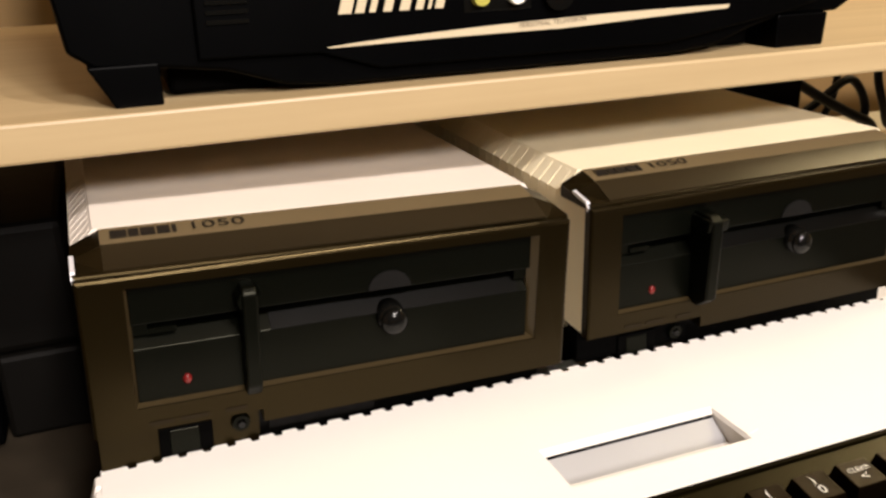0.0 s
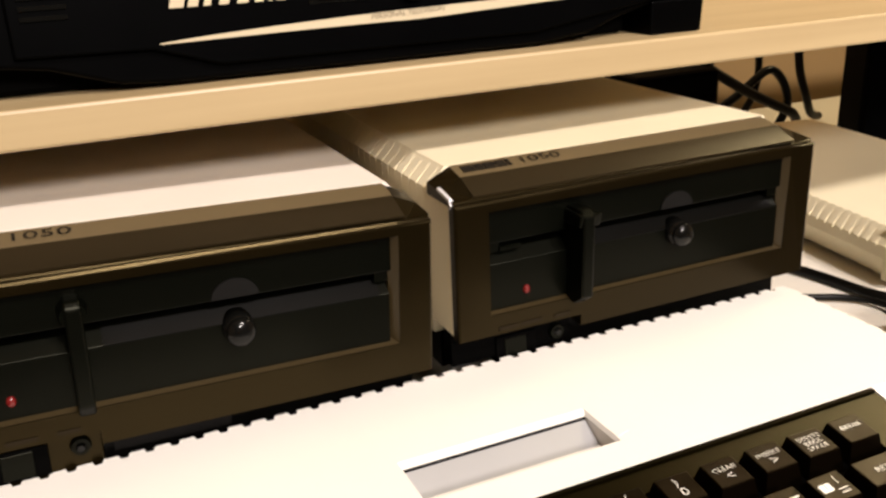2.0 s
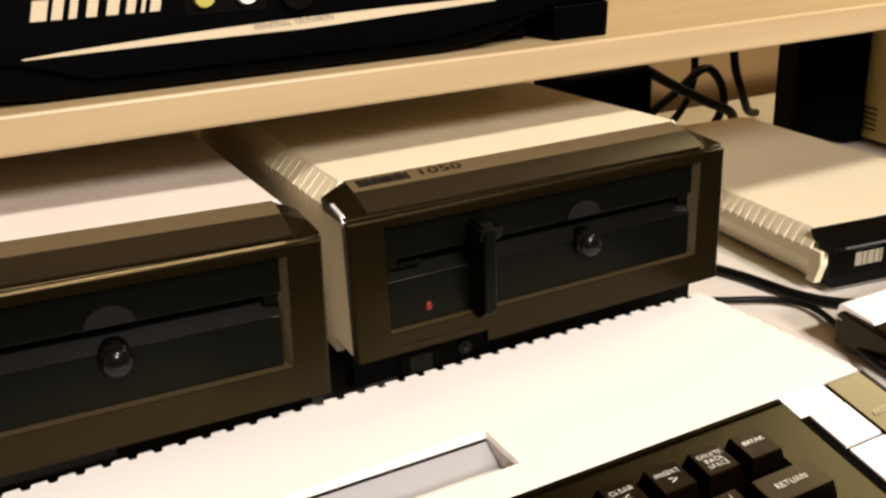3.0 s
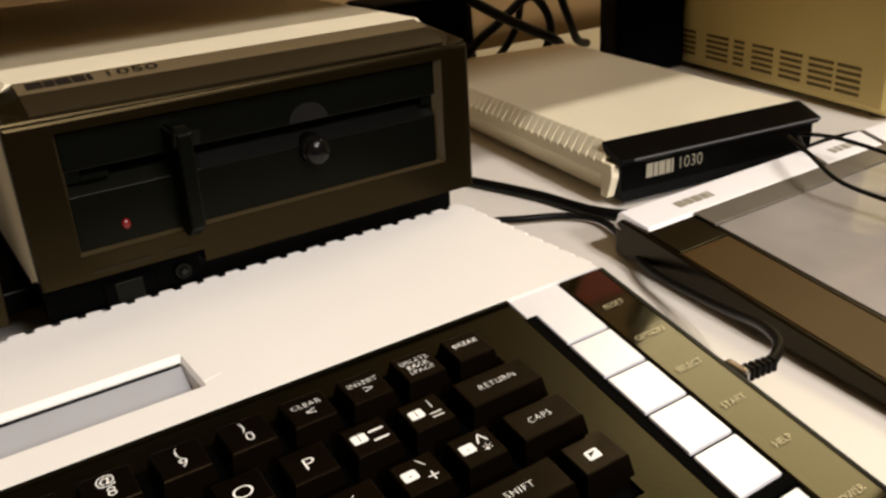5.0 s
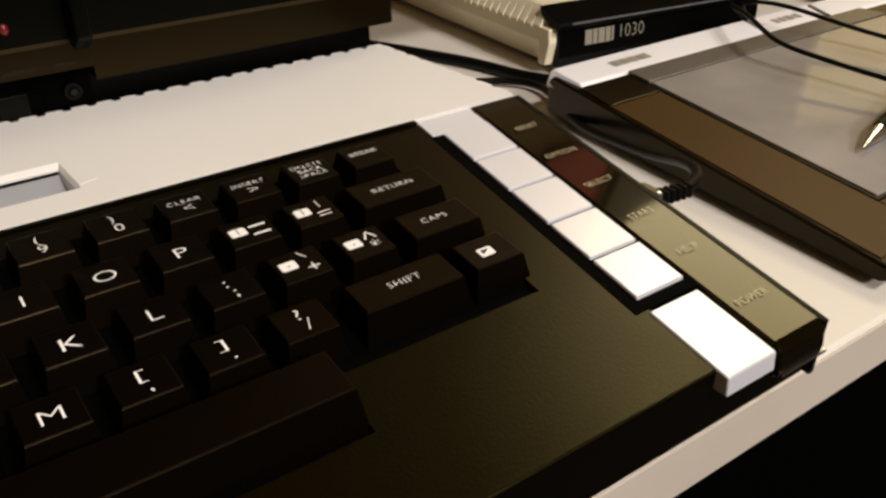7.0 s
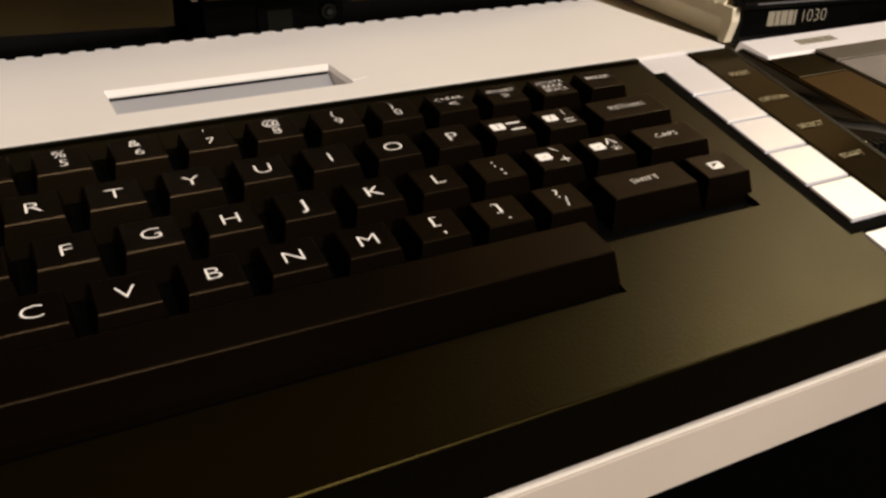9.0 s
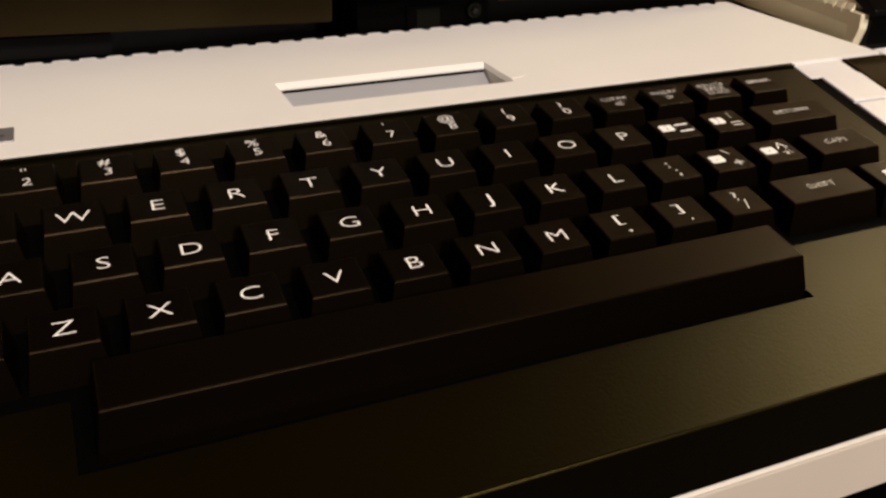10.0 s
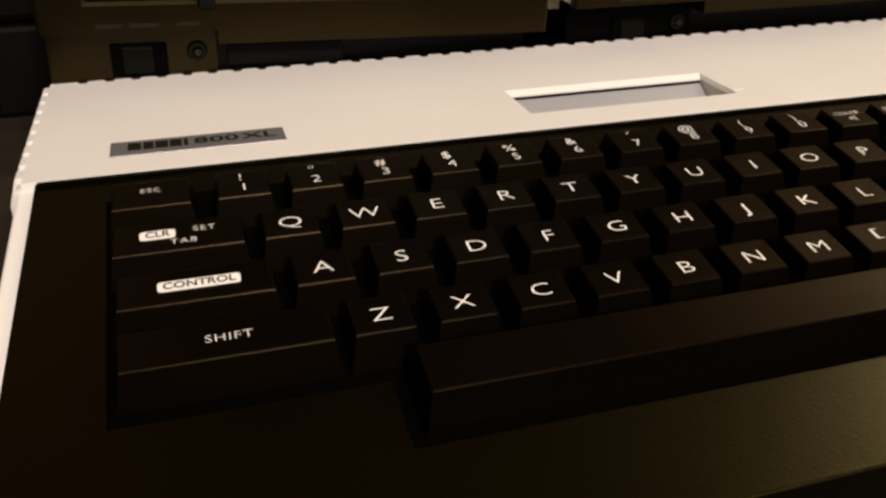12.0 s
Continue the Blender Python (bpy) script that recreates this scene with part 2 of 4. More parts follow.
# Unseen panels: the red one from its reflection, the others for mottling.
mirrored_panel(1.18, 1.40, 0.90, 1.12, (0.50, 0.010, 0.004), "dark red framed panel out of view, mirrored in the label strip")
mirrored_panel(1.44, 1.64, 1.02, 1.28, (0.035, 0.030, 0.012), "dark olive framed panel added out of view for the strip reflection")
mirrored_panel(0.96, 1.14, 1.02, 1.20, (0.05, 0.040, 0.015), "dark brown framed panel added out of view for the strip reflection")
mirrored_panel(1.66, 1.86, 1.30, 1.50, (0.06, 0.050, 0.020), "dark olive framed panel added out of view for the strip reflection")

# Added sheet that keeps the desk dark left of the computer.
DARK_SHEET = plastic("dim_brown_sheet", (0.030, 0.023, 0.015), 0.95, 700, 0.8, 0.35, 60, spec=0.1)
tagged(part("dark_desk_sheet", boxed(-0.75, -0.0700, -0.084, 0.66, 0.0, 0.003, bevel=0.001), DARK_SHEET), "dim brown sheet added over the desk left of the computer", "mat")

pedestal = thing("desk_pedestal", pose(0, 0, -0.75), "dark drawer pedestal carrying the white desk top", "cabinet")
# Body coloured near-black, standing in for the shade below the desk.
part("body", boxed(-0.70, 1.40, 0.02, 0.62, 0.0, 0.730, bevel=0.004), GAP_SHADE, pedestal)
part("tray_bracket", boxed(0.300, 0.60, -0.050, 0.02, 0.694, 0.730, bevel=0.004), GREY, pedestal, "dull grey slide bracket under the desk edge")

shelf = thing("shelf", pose(0, 0.150, 0.1690), "light birch shelf board over the disk drives", "shelf")
part("board", boxed(-0.62, 1.30, 0.0, 0.34, 0.0, 0.0140, bevel=0.0012), BIRCH, shelf)
for x in (-0.60, 1.27):
    part("upright", boxed(x, x + 0.018, 0.02, 0.33, -0.1690, 0.0), BIRCH, shelf)

stand = thing("riser_stand", pose(0.125, 0.19, 0), "low dark riser board carrying both disk drives", "stand")
part("board", boxed(-0.190, 0.180, 0.0, 0.26, 0.040, 0.050, bevel=0.001), BLACK, stand)
for x in (-0.185, 0.165):
    part("leg", boxed(x, x + 0.012, 0.005, 0.25, 0.0, 0.040), BLACK, stand)


# ---- the computer ----
SLOPE = 0.20


def deck(y):
    """Height of the sloping keyboard surround."""
    return 0.0575 + SLOPE * (y - 0.040)


def sloped(bm, x0, x1, y0, y1, drop, bevel=0.0, rise=0.0):
    """A plate that lies in the sloping surround, drop thick."""
    return prism(bm, [(y0, deck(y0) + rise), (y1, deck(y1) + rise), (y1, deck(y1) - drop), (y0, deck(y0) - drop)], x0, x1, "x", bevel)


computer = thing("home_computer", pose(0, 0, 0), "cream and dark brown home computer with full keyboard on the desk", "computer")

# Upper deck: a notched rear edge and ribbed ends, with the cartridge opening left free.
HOLE = (0.0856, 0.1624, 0.0532, 0.0780)
RIM = (0.0862, 0.1614, 0.0540, 0.0756, 0.0566)
LEFT, RIGHT, FRONT, REAR, TOP = -0.0662, 0.3130, 0.0385, 0.1300, 0.0580


def combed(start, end, pitch, gap, depth):
    """Stations along an edge with notches: pairs of place and depth."""
    out, s = [(start, 0.0)], start + pitch
    while s + gap < end - pitch * 0.5:
        out += [(s, 0.0), (s + 0.0006, depth), (s + gap, depth), (s + gap + 0.0006, 0.0)]
        s += pitch
    return out + [(end, 0.0)]


bm = bmesh.new()
rear = [(x, REAR - d) for x, d in combed(LEFT, RIGHT, 0.0090, 0.0032, 0.0026)]
prism(bm, [(LEFT, HOLE[3]), *rear, (RIGHT, HOLE[3])], TOP - 0.0055, TOP, "z")
for x0, x1, y0, y1 in ((LEFT, HOLE[0], HOLE[2], HOLE[3]), (HOLE[1], RIGHT, HOLE[2], HOLE[3]), (LEFT, RIGHT, FRONT, HOLE[2])):
    box(bm, x0, x1, y0, y1, TOP - 0.0055, TOP)
part("deck_cover", bm, CREAM, computer)
for side, edge in ((-1, LEFT), (1, RIGHT)):
    bm = bmesh.new()
    outer = edge + side * 0.0048
    for n in range(9):
        y = 0.0435 + n * 0.0097
        prism(bm, [(edge, TOP - 0.0004), (edge + side * 0.0022, TOP - 0.0006), (outer, TOP - 0.0085), (outer, TOP - 0.012), (edge, TOP - 0.012)], y, y + 0.0066, "y", 0.0004)
    prism(bm, [(edge, TOP - 0.0016), (edge + side * 0.0016, TOP - 0.0020), (outer - side * 0.0014, TOP - 0.0085), (outer - side * 0.0014, TOP - 0.014), (edge, TOP - 0.014)], FRONT, REAR - 0.001, "y")
    part("end_rib_strip", bm, CREAM, computer)
bm = bmesh.new()
prism(bm, [(-0.092, 0.010), (-0.0935, 0.022), (0.0410, 0.0490), (0.1265, 0.0524), (0.1285, 0.046), (0.1265, 0.010)], -0.0672, 0.3060, "x", 0.0008)
part("lower_shell", bm, CREAM, computer)
bm = bmesh.new()
for n in range(14):
    x = -0.04 + n * 0.0255
    box(bm, x, x + 0.017, 0.1265, 0.1295, 0.020, 0.040)
part("rear_ports", bm, BLACK, computer)
for x, y in ((-0.05, -0.05), (0.30, -0.05), (-0.05, 0.11), (0.30, 0.11)):
    part("foot", disc(bmesh.new(), x, y, 0.0, 0.007, 0.0115, "z", 16), BLACK, computer)

# Side walls that flank the surround.
bm = bmesh.new()
prism(bm, [(-0.094, 0.012), (-0.0938, deck(-0.0938) - 0.0015), (FRONT, deck(FRONT) - 0.0015), (FRONT, 0.02)], -0.0675, -0.0627, "x", 0.0008)
for v in bm.verts:
    v.co.x -= 0.032 * (FRONT - v.co.y)
part("side_wall", bm, CREAM, computer)
bm = bmesh.new()
prism(bm, [(-0.096, 0.012), (-0.0975, deck(-0.0965)), (FRONT - 0.0005, deck(FRONT)), (FRONT - 0.0005, 0.02)], 0.3132, 0.3155, "x", 0.0004)
for v in bm.verts:
    v.co.x -= 0.045 * (FRONT - v.co.y)
part("side_wall", bm, BLACK, computer)

# Dark surround with its key opening.
WELL = (-0.0445, 0.2482, -0.0500, 0.0270)
SPACE = (0.0135, 0.1855, -0.0682)
bm = bmesh.new()
for x0, x1, y0, y1 in ((-0.0626, WELL[0], -0.0938, FRONT), (WELL[1], 0.2690, -0.0938, FRONT), (WELL[0], WELL[1], WELL[3], FRONT),
                       (WELL[0], WELL[1], -0.0938, SPACE[2]), (WELL[0], SPACE[0], SPACE[2], WELL[2]), (SPACE[1], WELL[1], SPACE[2], WELL[2])):
    sloped(bm, x0, x1, y0, y1, 0.006)
for v in bm.verts:
    if v.co.x < -0.062:
        v.co.x -= 0.032 * (FRONT - v.co.y)
bmesh.ops.remove_doubles(bm, verts=bm.verts[:], dist=0.00002)
part("keyboard_surround", bm, BEZEL, computer)
bm = bmesh.new()
prism(bm, [(-0.0938, deck(-0.0938)), (-0.0944, deck(-0.0938) - 0.0005), (-0.0930, 0.0110), (-0.0900, 0.0110), (-0.0915, 0.022)], -0.0667, 0.3085, "x", 0.0003)
part("front_lip", bm, BEZEL, computer)
part("rear_ledge", boxed(-0.0620, 0.2690, FRONT - 0.0022, FRONT - 0.0001, 0.0540, TOP - 0.0001), BEZEL, computer)
# Well floor whose near-black holds the shade between the keys.
part("key_well", sloped(bmesh.new(), WELL[0] - 0.001, WELL[1] + 0.001, SPACE[2] - 0.001, WELL[3] + 0.001, 0.002, rise=-0.0095), GAP_SHADE, computer)

# Cartridge opening: chamfered rim, then the two sprung doors.
bm = bmesh.new()
outer = [bm.verts.new((x, y, TOP)) for x, y in ((HOLE[0], HOLE[2]), (HOLE[1], HOLE[2]), (HOLE[1], HOLE[3]), (HOLE[0], HOLE[3]))]
inner = [bm.verts.new((x, y, RIM[4])) for x, y in ((RIM[0], RIM[2]), (RIM[1], RIM[2]), (RIM[1], RIM[3]), (RIM[0], RIM[3]))]
lower = [bm.verts.new((v.co.x, v.co.y, 0.0455)) for v in inner]
for n in range(4):
    bm.faces.new((outer[n - 1], outer[n], inner[n], inner[n - 1]))
    bm.faces.new((inner[n - 1], inner[n], lower[n], lower[n - 1]))
part("cartridge_rim", bm, CREAM, computer)
x0, x1, y0, y1 = RIM[0] + 0.0003, RIM[1] - 0.0003, RIM[2], RIM[3]
bm = bmesh.new()
# Black bar drawn as the shade in the gap behind the door.
part("hinge_shade", boxed(x0, x1, y1 - 0.0010, y1 - 0.0002, RIM[4] - 0.0013, RIM[4] - 0.0005), BLACK, computer)
prism(bm, [(y1 - 0.0009, RIM[4] - 0.0013), (y1 - 0.0004, RIM[4] - 0.0020), (0.0614, 0.0472), (0.0610, 0.0480)], x0, x1, "x")
rear_door = part("cartridge_door", bm, DOOR, computer, "grey metal cartridge door")
# Added silver ridge that draws the bright stripe along the door.
bm = bmesh.new()
prism(bm, [(0.0626, 0.0480), (0.0634, 0.0494), (0.0640, 0.0496), (0.0652, 0.0491)], x0 + 0.0004, x1 - 0.0004, "x")
part("bright_stripe", bm, SILVER, rear_door)
bm = bmesh.new()
prism(bm, [(y0 + 0.0002, RIM[4] - 0.0016), (y0 + 0.0008, RIM[4] - 0.0010), (0.0608, 0.0480), (0.0604, 0.0472)], x0, x1, "x")
part("cartridge_door", bm, DOOR, computer, "grey metal cartridge door")
bm = bmesh.new()
prism(bm, [(HOLE[1], HOLE[2] + 0.0025), (HOLE[1] + 0.0062, HOLE[2] + 0.0042), (HOLE[1] + 0.0062, HOLE[2] + 0.0060), (HOLE[1], HOLE[2] + 0.0080)], TOP - 0.0002, TOP + 0.00012, "z")
part("thumb_scoop", bm, CREAM, computer)

# Name badge.
plate = part("badge", boxed(-0.0440, 0.0065, 0.0510, 0.0624, TOP - 0.001, TOP + 0.0004, bevel=0.0003), GREY, computer, "small satin grey name badge")
bars([(-0.0215, -0.0178), (-0.0172, -0.0143), (-0.0138, -0.0102), (-0.0097, -0.0063), (-0.0057, -0.0045)], 0.0052, pose(-0.0175, 0.0567, TOP + 0.0006), INK, plate)
write("800", 0.0066, pose(-0.0138, 0.0567, TOP + 0.0006), INK, plate, thick=0.0001, wide=1.35)
write("XL", 0.0066, pose(-0.0012, 0.0567, TOP + 0.0006), INK, plate, thick=0.0001, wide=1.3)

# Keys: tapered caps in four rows.
P = 0.01905
ROWS_AT = ((0.0187, 0.0592), (0.0, 0.0556), (-0.0187, 0.0520), (-0.0375, 0.0485))
CAPS = {}
TILT = math.atan(0.17)


def cap(name, left, right, row, depth=(-0.0048, 0.0062), tall=0.0115):
    """A keycap between left and right of its top face; the top is slightly dished, the skirt flares."""
    y, z = ROWS_AT[row]
    key = (round(right - left, 5), depth, tall)
    half = (right - left) / 2
    if key not in CAPS:
        bm = bmesh.new()
        a, b = depth
        rings = [(half + 0.0024, a - 0.0026, b + 0.0030, -tall), (half + 0.0003, a - 0.0003, b + 0.0003, -0.0004), (half + 0.00015, a - 0.00015, b + 0.00015, -0.00012), (half - 0.00012, a + 0.00012, b - 0.00012, 0.0)]
        loops = []
        for w, f, k, up in rings:
            loops.append([bm.verts.new((sx * w, s, up + (0.17 * s if up > -tall else 0.12 * s))) for sx, s in ((-1, f), (1, f), (1, k), (-1, k))])
        for low, high in zip(loops, loops[1:]):
            for n in range(4):
                bm.faces.new((low[n - 1], low[n], high[n], high[n - 1]))
        mid = (rings[-1][1] + rings[-1][2]) / 2
        dish = bm.verts.new((0, mid, 0.17 * mid - 0.00012))
        for n in range(4):
            bm.faces.new((loops[-1][n - 1], loops[-1][n], dish))
        CAPS[key] = bm
        made = part(name, bm, KEYCAP, computer)
        CAPS[key] = made.data
    else:
        made = new(name, CAPS[key])
        made.parent = computer
    made.location = ((left + right) / 2, y, z)
    return made


def on_cap(x=0.0, y=0.0):
    return pose(x, y, 0.00012 + 0.17 * y, math.degrees(TILT))


def rounded_plate(half_x, half_y, radius, parent):
    """A thin white legend plate with rounded corners."""
    outline = []
    for cx, cy, a0 in ((1, 1, 0), (-1, 1, 90), (-1, -1, 180), (1, -1, 270)):
        for step in range(5):
            a = radians(a0 + step * 22.5)
            outline.append((cx * (half_x - radius) + radius * math.cos(a), cy * (half_y - radius) + radius * math.sin(a)))
    return part("legend_box", prism(bmesh.new(), outline, -0.0001, 0.0001, "z"), LEGEND, parent)


def symbol_box(parent, x, y, glyph=""):
    """A small white box with a dark sign in it."""
    ob = rounded_plate(0.0023, 0.0017, 0.0006, parent)
    ob.matrix_local = on_cap(x, y)
    if glyph:
        write(glyph, 0.0040, on_cap(x, y) @ pose(0, 0, 0.00016), INK, parent, "legend_mark")


W = 0.0064
for n, (low, high) in enumerate(zip("1234567890", "!\"#$%&'@()")):
    k = cap("key", (n - 0.5) * P - W, (n - 0.5) * P + W, 0)
    write(high, 0.0047, on_cap(-0.0004, 0.0032), LEGEND, k, wide=1.15)
    write(low, 0.0048, on_cap(0.0002, -0.0013), LEGEND, k, wide=1.2)
for n, (top, sign) in enumerate((("CLEAR", "<"), ("INSERT", ">"))):
    k = cap("key", (9.5 + n) * P - W, (9.5 + n) * P + W, 0)
    write(top, 0.0027, on_cap(0, 0.0022), LEGEND, k, spread=1.12, wide=1.1)
    write(sign, 0.0050, on_cap(0.0002, -0.0012), LEGEND, k, wide=1.25)
k = cap("key", 11.5 * P - W, 11.5 * P + W, 0)
for n, word in enumerate(("DELETE", "BACK", "SPACE")):
    write(word, 0.0026, on_cap(0, 0.0030 - 0.0025 * n), LEGEND, k, spread=1.12, wide=1.1)
k = cap("key", 12.5 * P - W, 12.5 * P + W, 0)
write("BREAK", 0.0027, on_cap(0, 0.0018), LEGEND, k, spread=1.12, wide=1.1)
k = cap("key", -0.0421, -0.0234, 0)
write("ESC", 0.0027, on_cap(0, 0.0018), LEGEND, k, spread=1.12, wide=1.1)
for row, line, start in ((1, "QWERTYUIOP", 0.0), (2, "ASDFGHJKL", 0.25), (3, "ZXCVBNM", 0.75)):
    for n, letter in enumerate(line):
        k = cap("key", (start + n) * P - W, (start + n) * P + W, row)
        write(letter, 0.0062, on_cap(0, 0.0), LEGEND, k, wide=1.28)
k = cap("key", 10 * P - W, 10 * P + W, 1)
symbol_box(k, -0.0030, 0.0010, "I")
for y in (0.0020, -0.0016):
    bars([(0.0004, 0.0052)], 0.0005, on_cap(0, y), LEGEND, k, "legend")
k = cap("key", 11 * P - W, 11 * P + W, 1)
symbol_box(k, -0.0030, 0.0010, "I")
write("|", 0.0038, on_cap(0.0028, 0.0034), LEGEND, k, wide=1.4)
write("=", 0.0072, on_cap(0.0026, -0.0020), LEGEND, k, wide=1.2)
k = cap("key", 10.25 * P - W, 10.25 * P + W, 2)
symbol_box(k, -0.0030, 0.0010, "-")
write("\\", 0.0044, on_cap(0.0020, 0.0036), LEGEND, k, wide=1.9)
write("+", 0.0068, on_cap(0.0028, -0.0022), LEGEND, k, wide=1.1)
k = cap("key", 11.25 * P - W, 11.25 * P + W, 2)
symbol_box(k, -0.0030, 0.0010, "-")
write("^", 0.0088, on_cap(0.0026, 0.0012), LEGEND, k, wide=1.2)
write("*", 0.0070, on_cap(0.0026, -0.0024), LEGEND, k, wide=1.1)
for c, row, high, low in ((9.25, 2, ":", ";"), (7.75, 3, "[", ","), (8.75, 3, "]", "."), (9.75, 3, "?", "/")):
    k = cap("key", c * P - W, c * P + W, row)
    if high in "[]":
        write(high, 0.0046, on_cap(-0.0004, 0.0020), LEGEND, k, wide=2.2)
    else:
        write(high, 0.0056, on_cap(-0.0004, 0.0024), LEGEND, k, wide=1.3)
    write(low, 0.0060, on_cap(0.0006, -0.0016), LEGEND, k, wide=1.3)
k = cap("key", 0.2232, 0.2490, 1)
write("RETURN", 0.0031, on_cap(-0.0002, 0.0008), LEGEND, k, spread=1.12, wide=1.1)
k = cap("key", 0.2276, 0.2488, 2)
write("CAPS", 0.0031, on_cap(-0.0010, 0.0008), LEGEND, k, spread=1.12, wide=1.1)
k = cap("key", 0.2003, 0.2288, 3)
write("SHIFT", 0.0033, on_cap(0, 0.0008), LEGEND, k, spread=1.12, wide=1.1)
k = cap("key", 0.2338, 0.2488, 3)
symbol_box(k, -0.0010, 0.0002)
bm = bmesh.new()
prism(bm, [(-0.0013, -0.0008), (0.0013, 0.0008), (-0.0013, 0.0008)], -0.0001, 0.0001, "z")
mark = part("legend_mark", bm, INK, k)
mark.matrix_local = on_cap(-0.0010, 0.0002) @ pose(0, 0, 0.00012)
k = cap("key", -0.0420, -0.0120, 1)
for word, x, y, m in (("SET", 0.0062, 0.0022, LEGEND), ("TAB", 0.0012, -0.0020, LEGEND)):
    write(word, 0.0028, on_cap(x, y), m, k, spread=1.15, wide=1.15)
ob = rounded_plate(0.0042, 0.0017, 0.0009, k)
ob.matrix_local = on_cap(-0.0048, 0.0014)
write("CLR", 0.0032, on_cap(-0.0048, 0.0014) @ pose(0, 0, 0.00016), INK, k, thick=0.00006)
k = cap("key", -0.0412, -0.0072, 2)
ob = rounded_plate(0.0092, 0.0017, 0.0008, k)
ob.matrix_local = on_cap(0.0008, 0.0006)
write("CONTROL", 0.0032, on_cap(0.0008, 0.0006) @ pose(0, 0, 0.00016), INK, k, thick=0.00006, wide=1.05)
k = cap("key", -0.0410, 0.0028, 3)
write("SHIFT", 0.0034, on_cap(0.0004, 0.0006), LEGEND, k, spread=1.12, wide=1.1)
ROWS_AT += ((-0.0572, 0.0464),)
cap("space_bar", 0.0190, 0.1840, 4, (-0.0058, 0.0072), 0.0125)

# Console buttons and the smoked label strip, a column that leans slightly inwards to the front.
def leaned(bm):
    for v in bm.verts:
        v.co.x -= 0.045 * (FRONT - v.co.y)
    return bm


BX0, BX1 = 0.2732, 0.2916
part("button_cap_plate", leaned(sloped(bmesh.new(), 0.2700, 0.2926, 0.0272, FRONT - 0.0004, 0.004, 0.0003)), SILVER, computer)
# Set nearly flush, so shade-black fills the gaps between the buttons.
part("button_well", leaned(sloped(bmesh.new(), 0.2690, 0.2930, -0.0700, 0.0270, 0.002, rise=0.0002)), GAP_SHADE, computer)
for n in range(5):
    y1 = 0.0262 - n * 0.01868
    part("console_button", leaned(sloped(bmesh.new(), BX0, BX1, y1 - 0.0176, y1, 0.005, 0.0005, rise=0.0012)), SILVER, computer, "satin silver console button")
bm = bmesh.new()
prism(bm, [(-0.0712, deck(-0.0712) + 0.0006), (-0.0712, deck(-0.0712) - 0.005), (-0.093, 0.0248), (-0.0985, 0.0248), (-0.0982, deck(-0.097) + 0.0004)], 0.2728, 0.2916, "x", 0.0005)
part("power_button", leaned(bm), SILVER, computer, "satin silver power button over the front edge")
bm = bmesh.new()
prism(bm, [(FRONT - 0.0006, deck(FRONT) + 0.0004), (FRONT - 0.0006, deck(FRONT) - 0.006), (-0.093, 0.020), (-0.0990, 0.0215), (-0.0985, deck(-0.0985) - 0.001), (-0.0965, deck(-0.0965) + 0.0008)], 0.2932, 0.3130, "x", 0.0008)
strip = part("label_strip", leaned(bm), SMOKE, computer, "glossy smoked brown label strip")
bm = bmesh.new()
prism(bm, [(-0.0984, 0.0222), (-0.0998, 0.0222), (-0.0998, 0.0232), (-0.0984, 0.0232)], 0.2936, 0.3126, "x")
part("strip_foot", leaned(bm), CHROME, strip, "bright lower edge of the strip")
for word, y in (("RESET", 0.0170), ("OPTION", -0.0015), ("SELECT", -0.0200), ("START", -0.0390), ("HELP", -0.0580), ("POWER", -0.0815)):
    write(word, 0.0036, pose(0.3022 - 0.045 * (FRONT - y), y, deck(y) + 0.0012, math.degrees(math.atan(SLOPE))), DIM, strip)


# ---- the disk drives ----
def ribbed_shell(bm, half, y0, y1, z0, top, chamfer, pitch, rib):
    """A case body whose two upper long edges carry a row of ribs."""
    prism(bm, [(-half, z0), (half, z0), (half, top - chamfer), (half - chamfer * 0.8, top - 0.0012), (half - chamfer * 0.8 - 0.001, top), (-half + chamfer * 0.8 + 0.001, top), (-half + chamfer * 0.8, top - 0.0012), (-half, top - chamfer)], y0, y1, "y")
    y = y0 + 0.004
    while y < y1 - pitch:
        for s in (-1, 1):
            a, b = s * half, s * (half - chamfer * 0.8)
            prism(bm, [(a, top - chamfer - 0.006), (a + s * 0.0002, top - chamfer - 0.006), (a + s * 0.0002, top - chamfer + 0.0001), (b + s * 0.0001, top - 0.0011), (b - s * 0.002, top - 0.0008), (b - s * 0.002, top - chamfer)], y, y + rib, "y")
        y += pitch


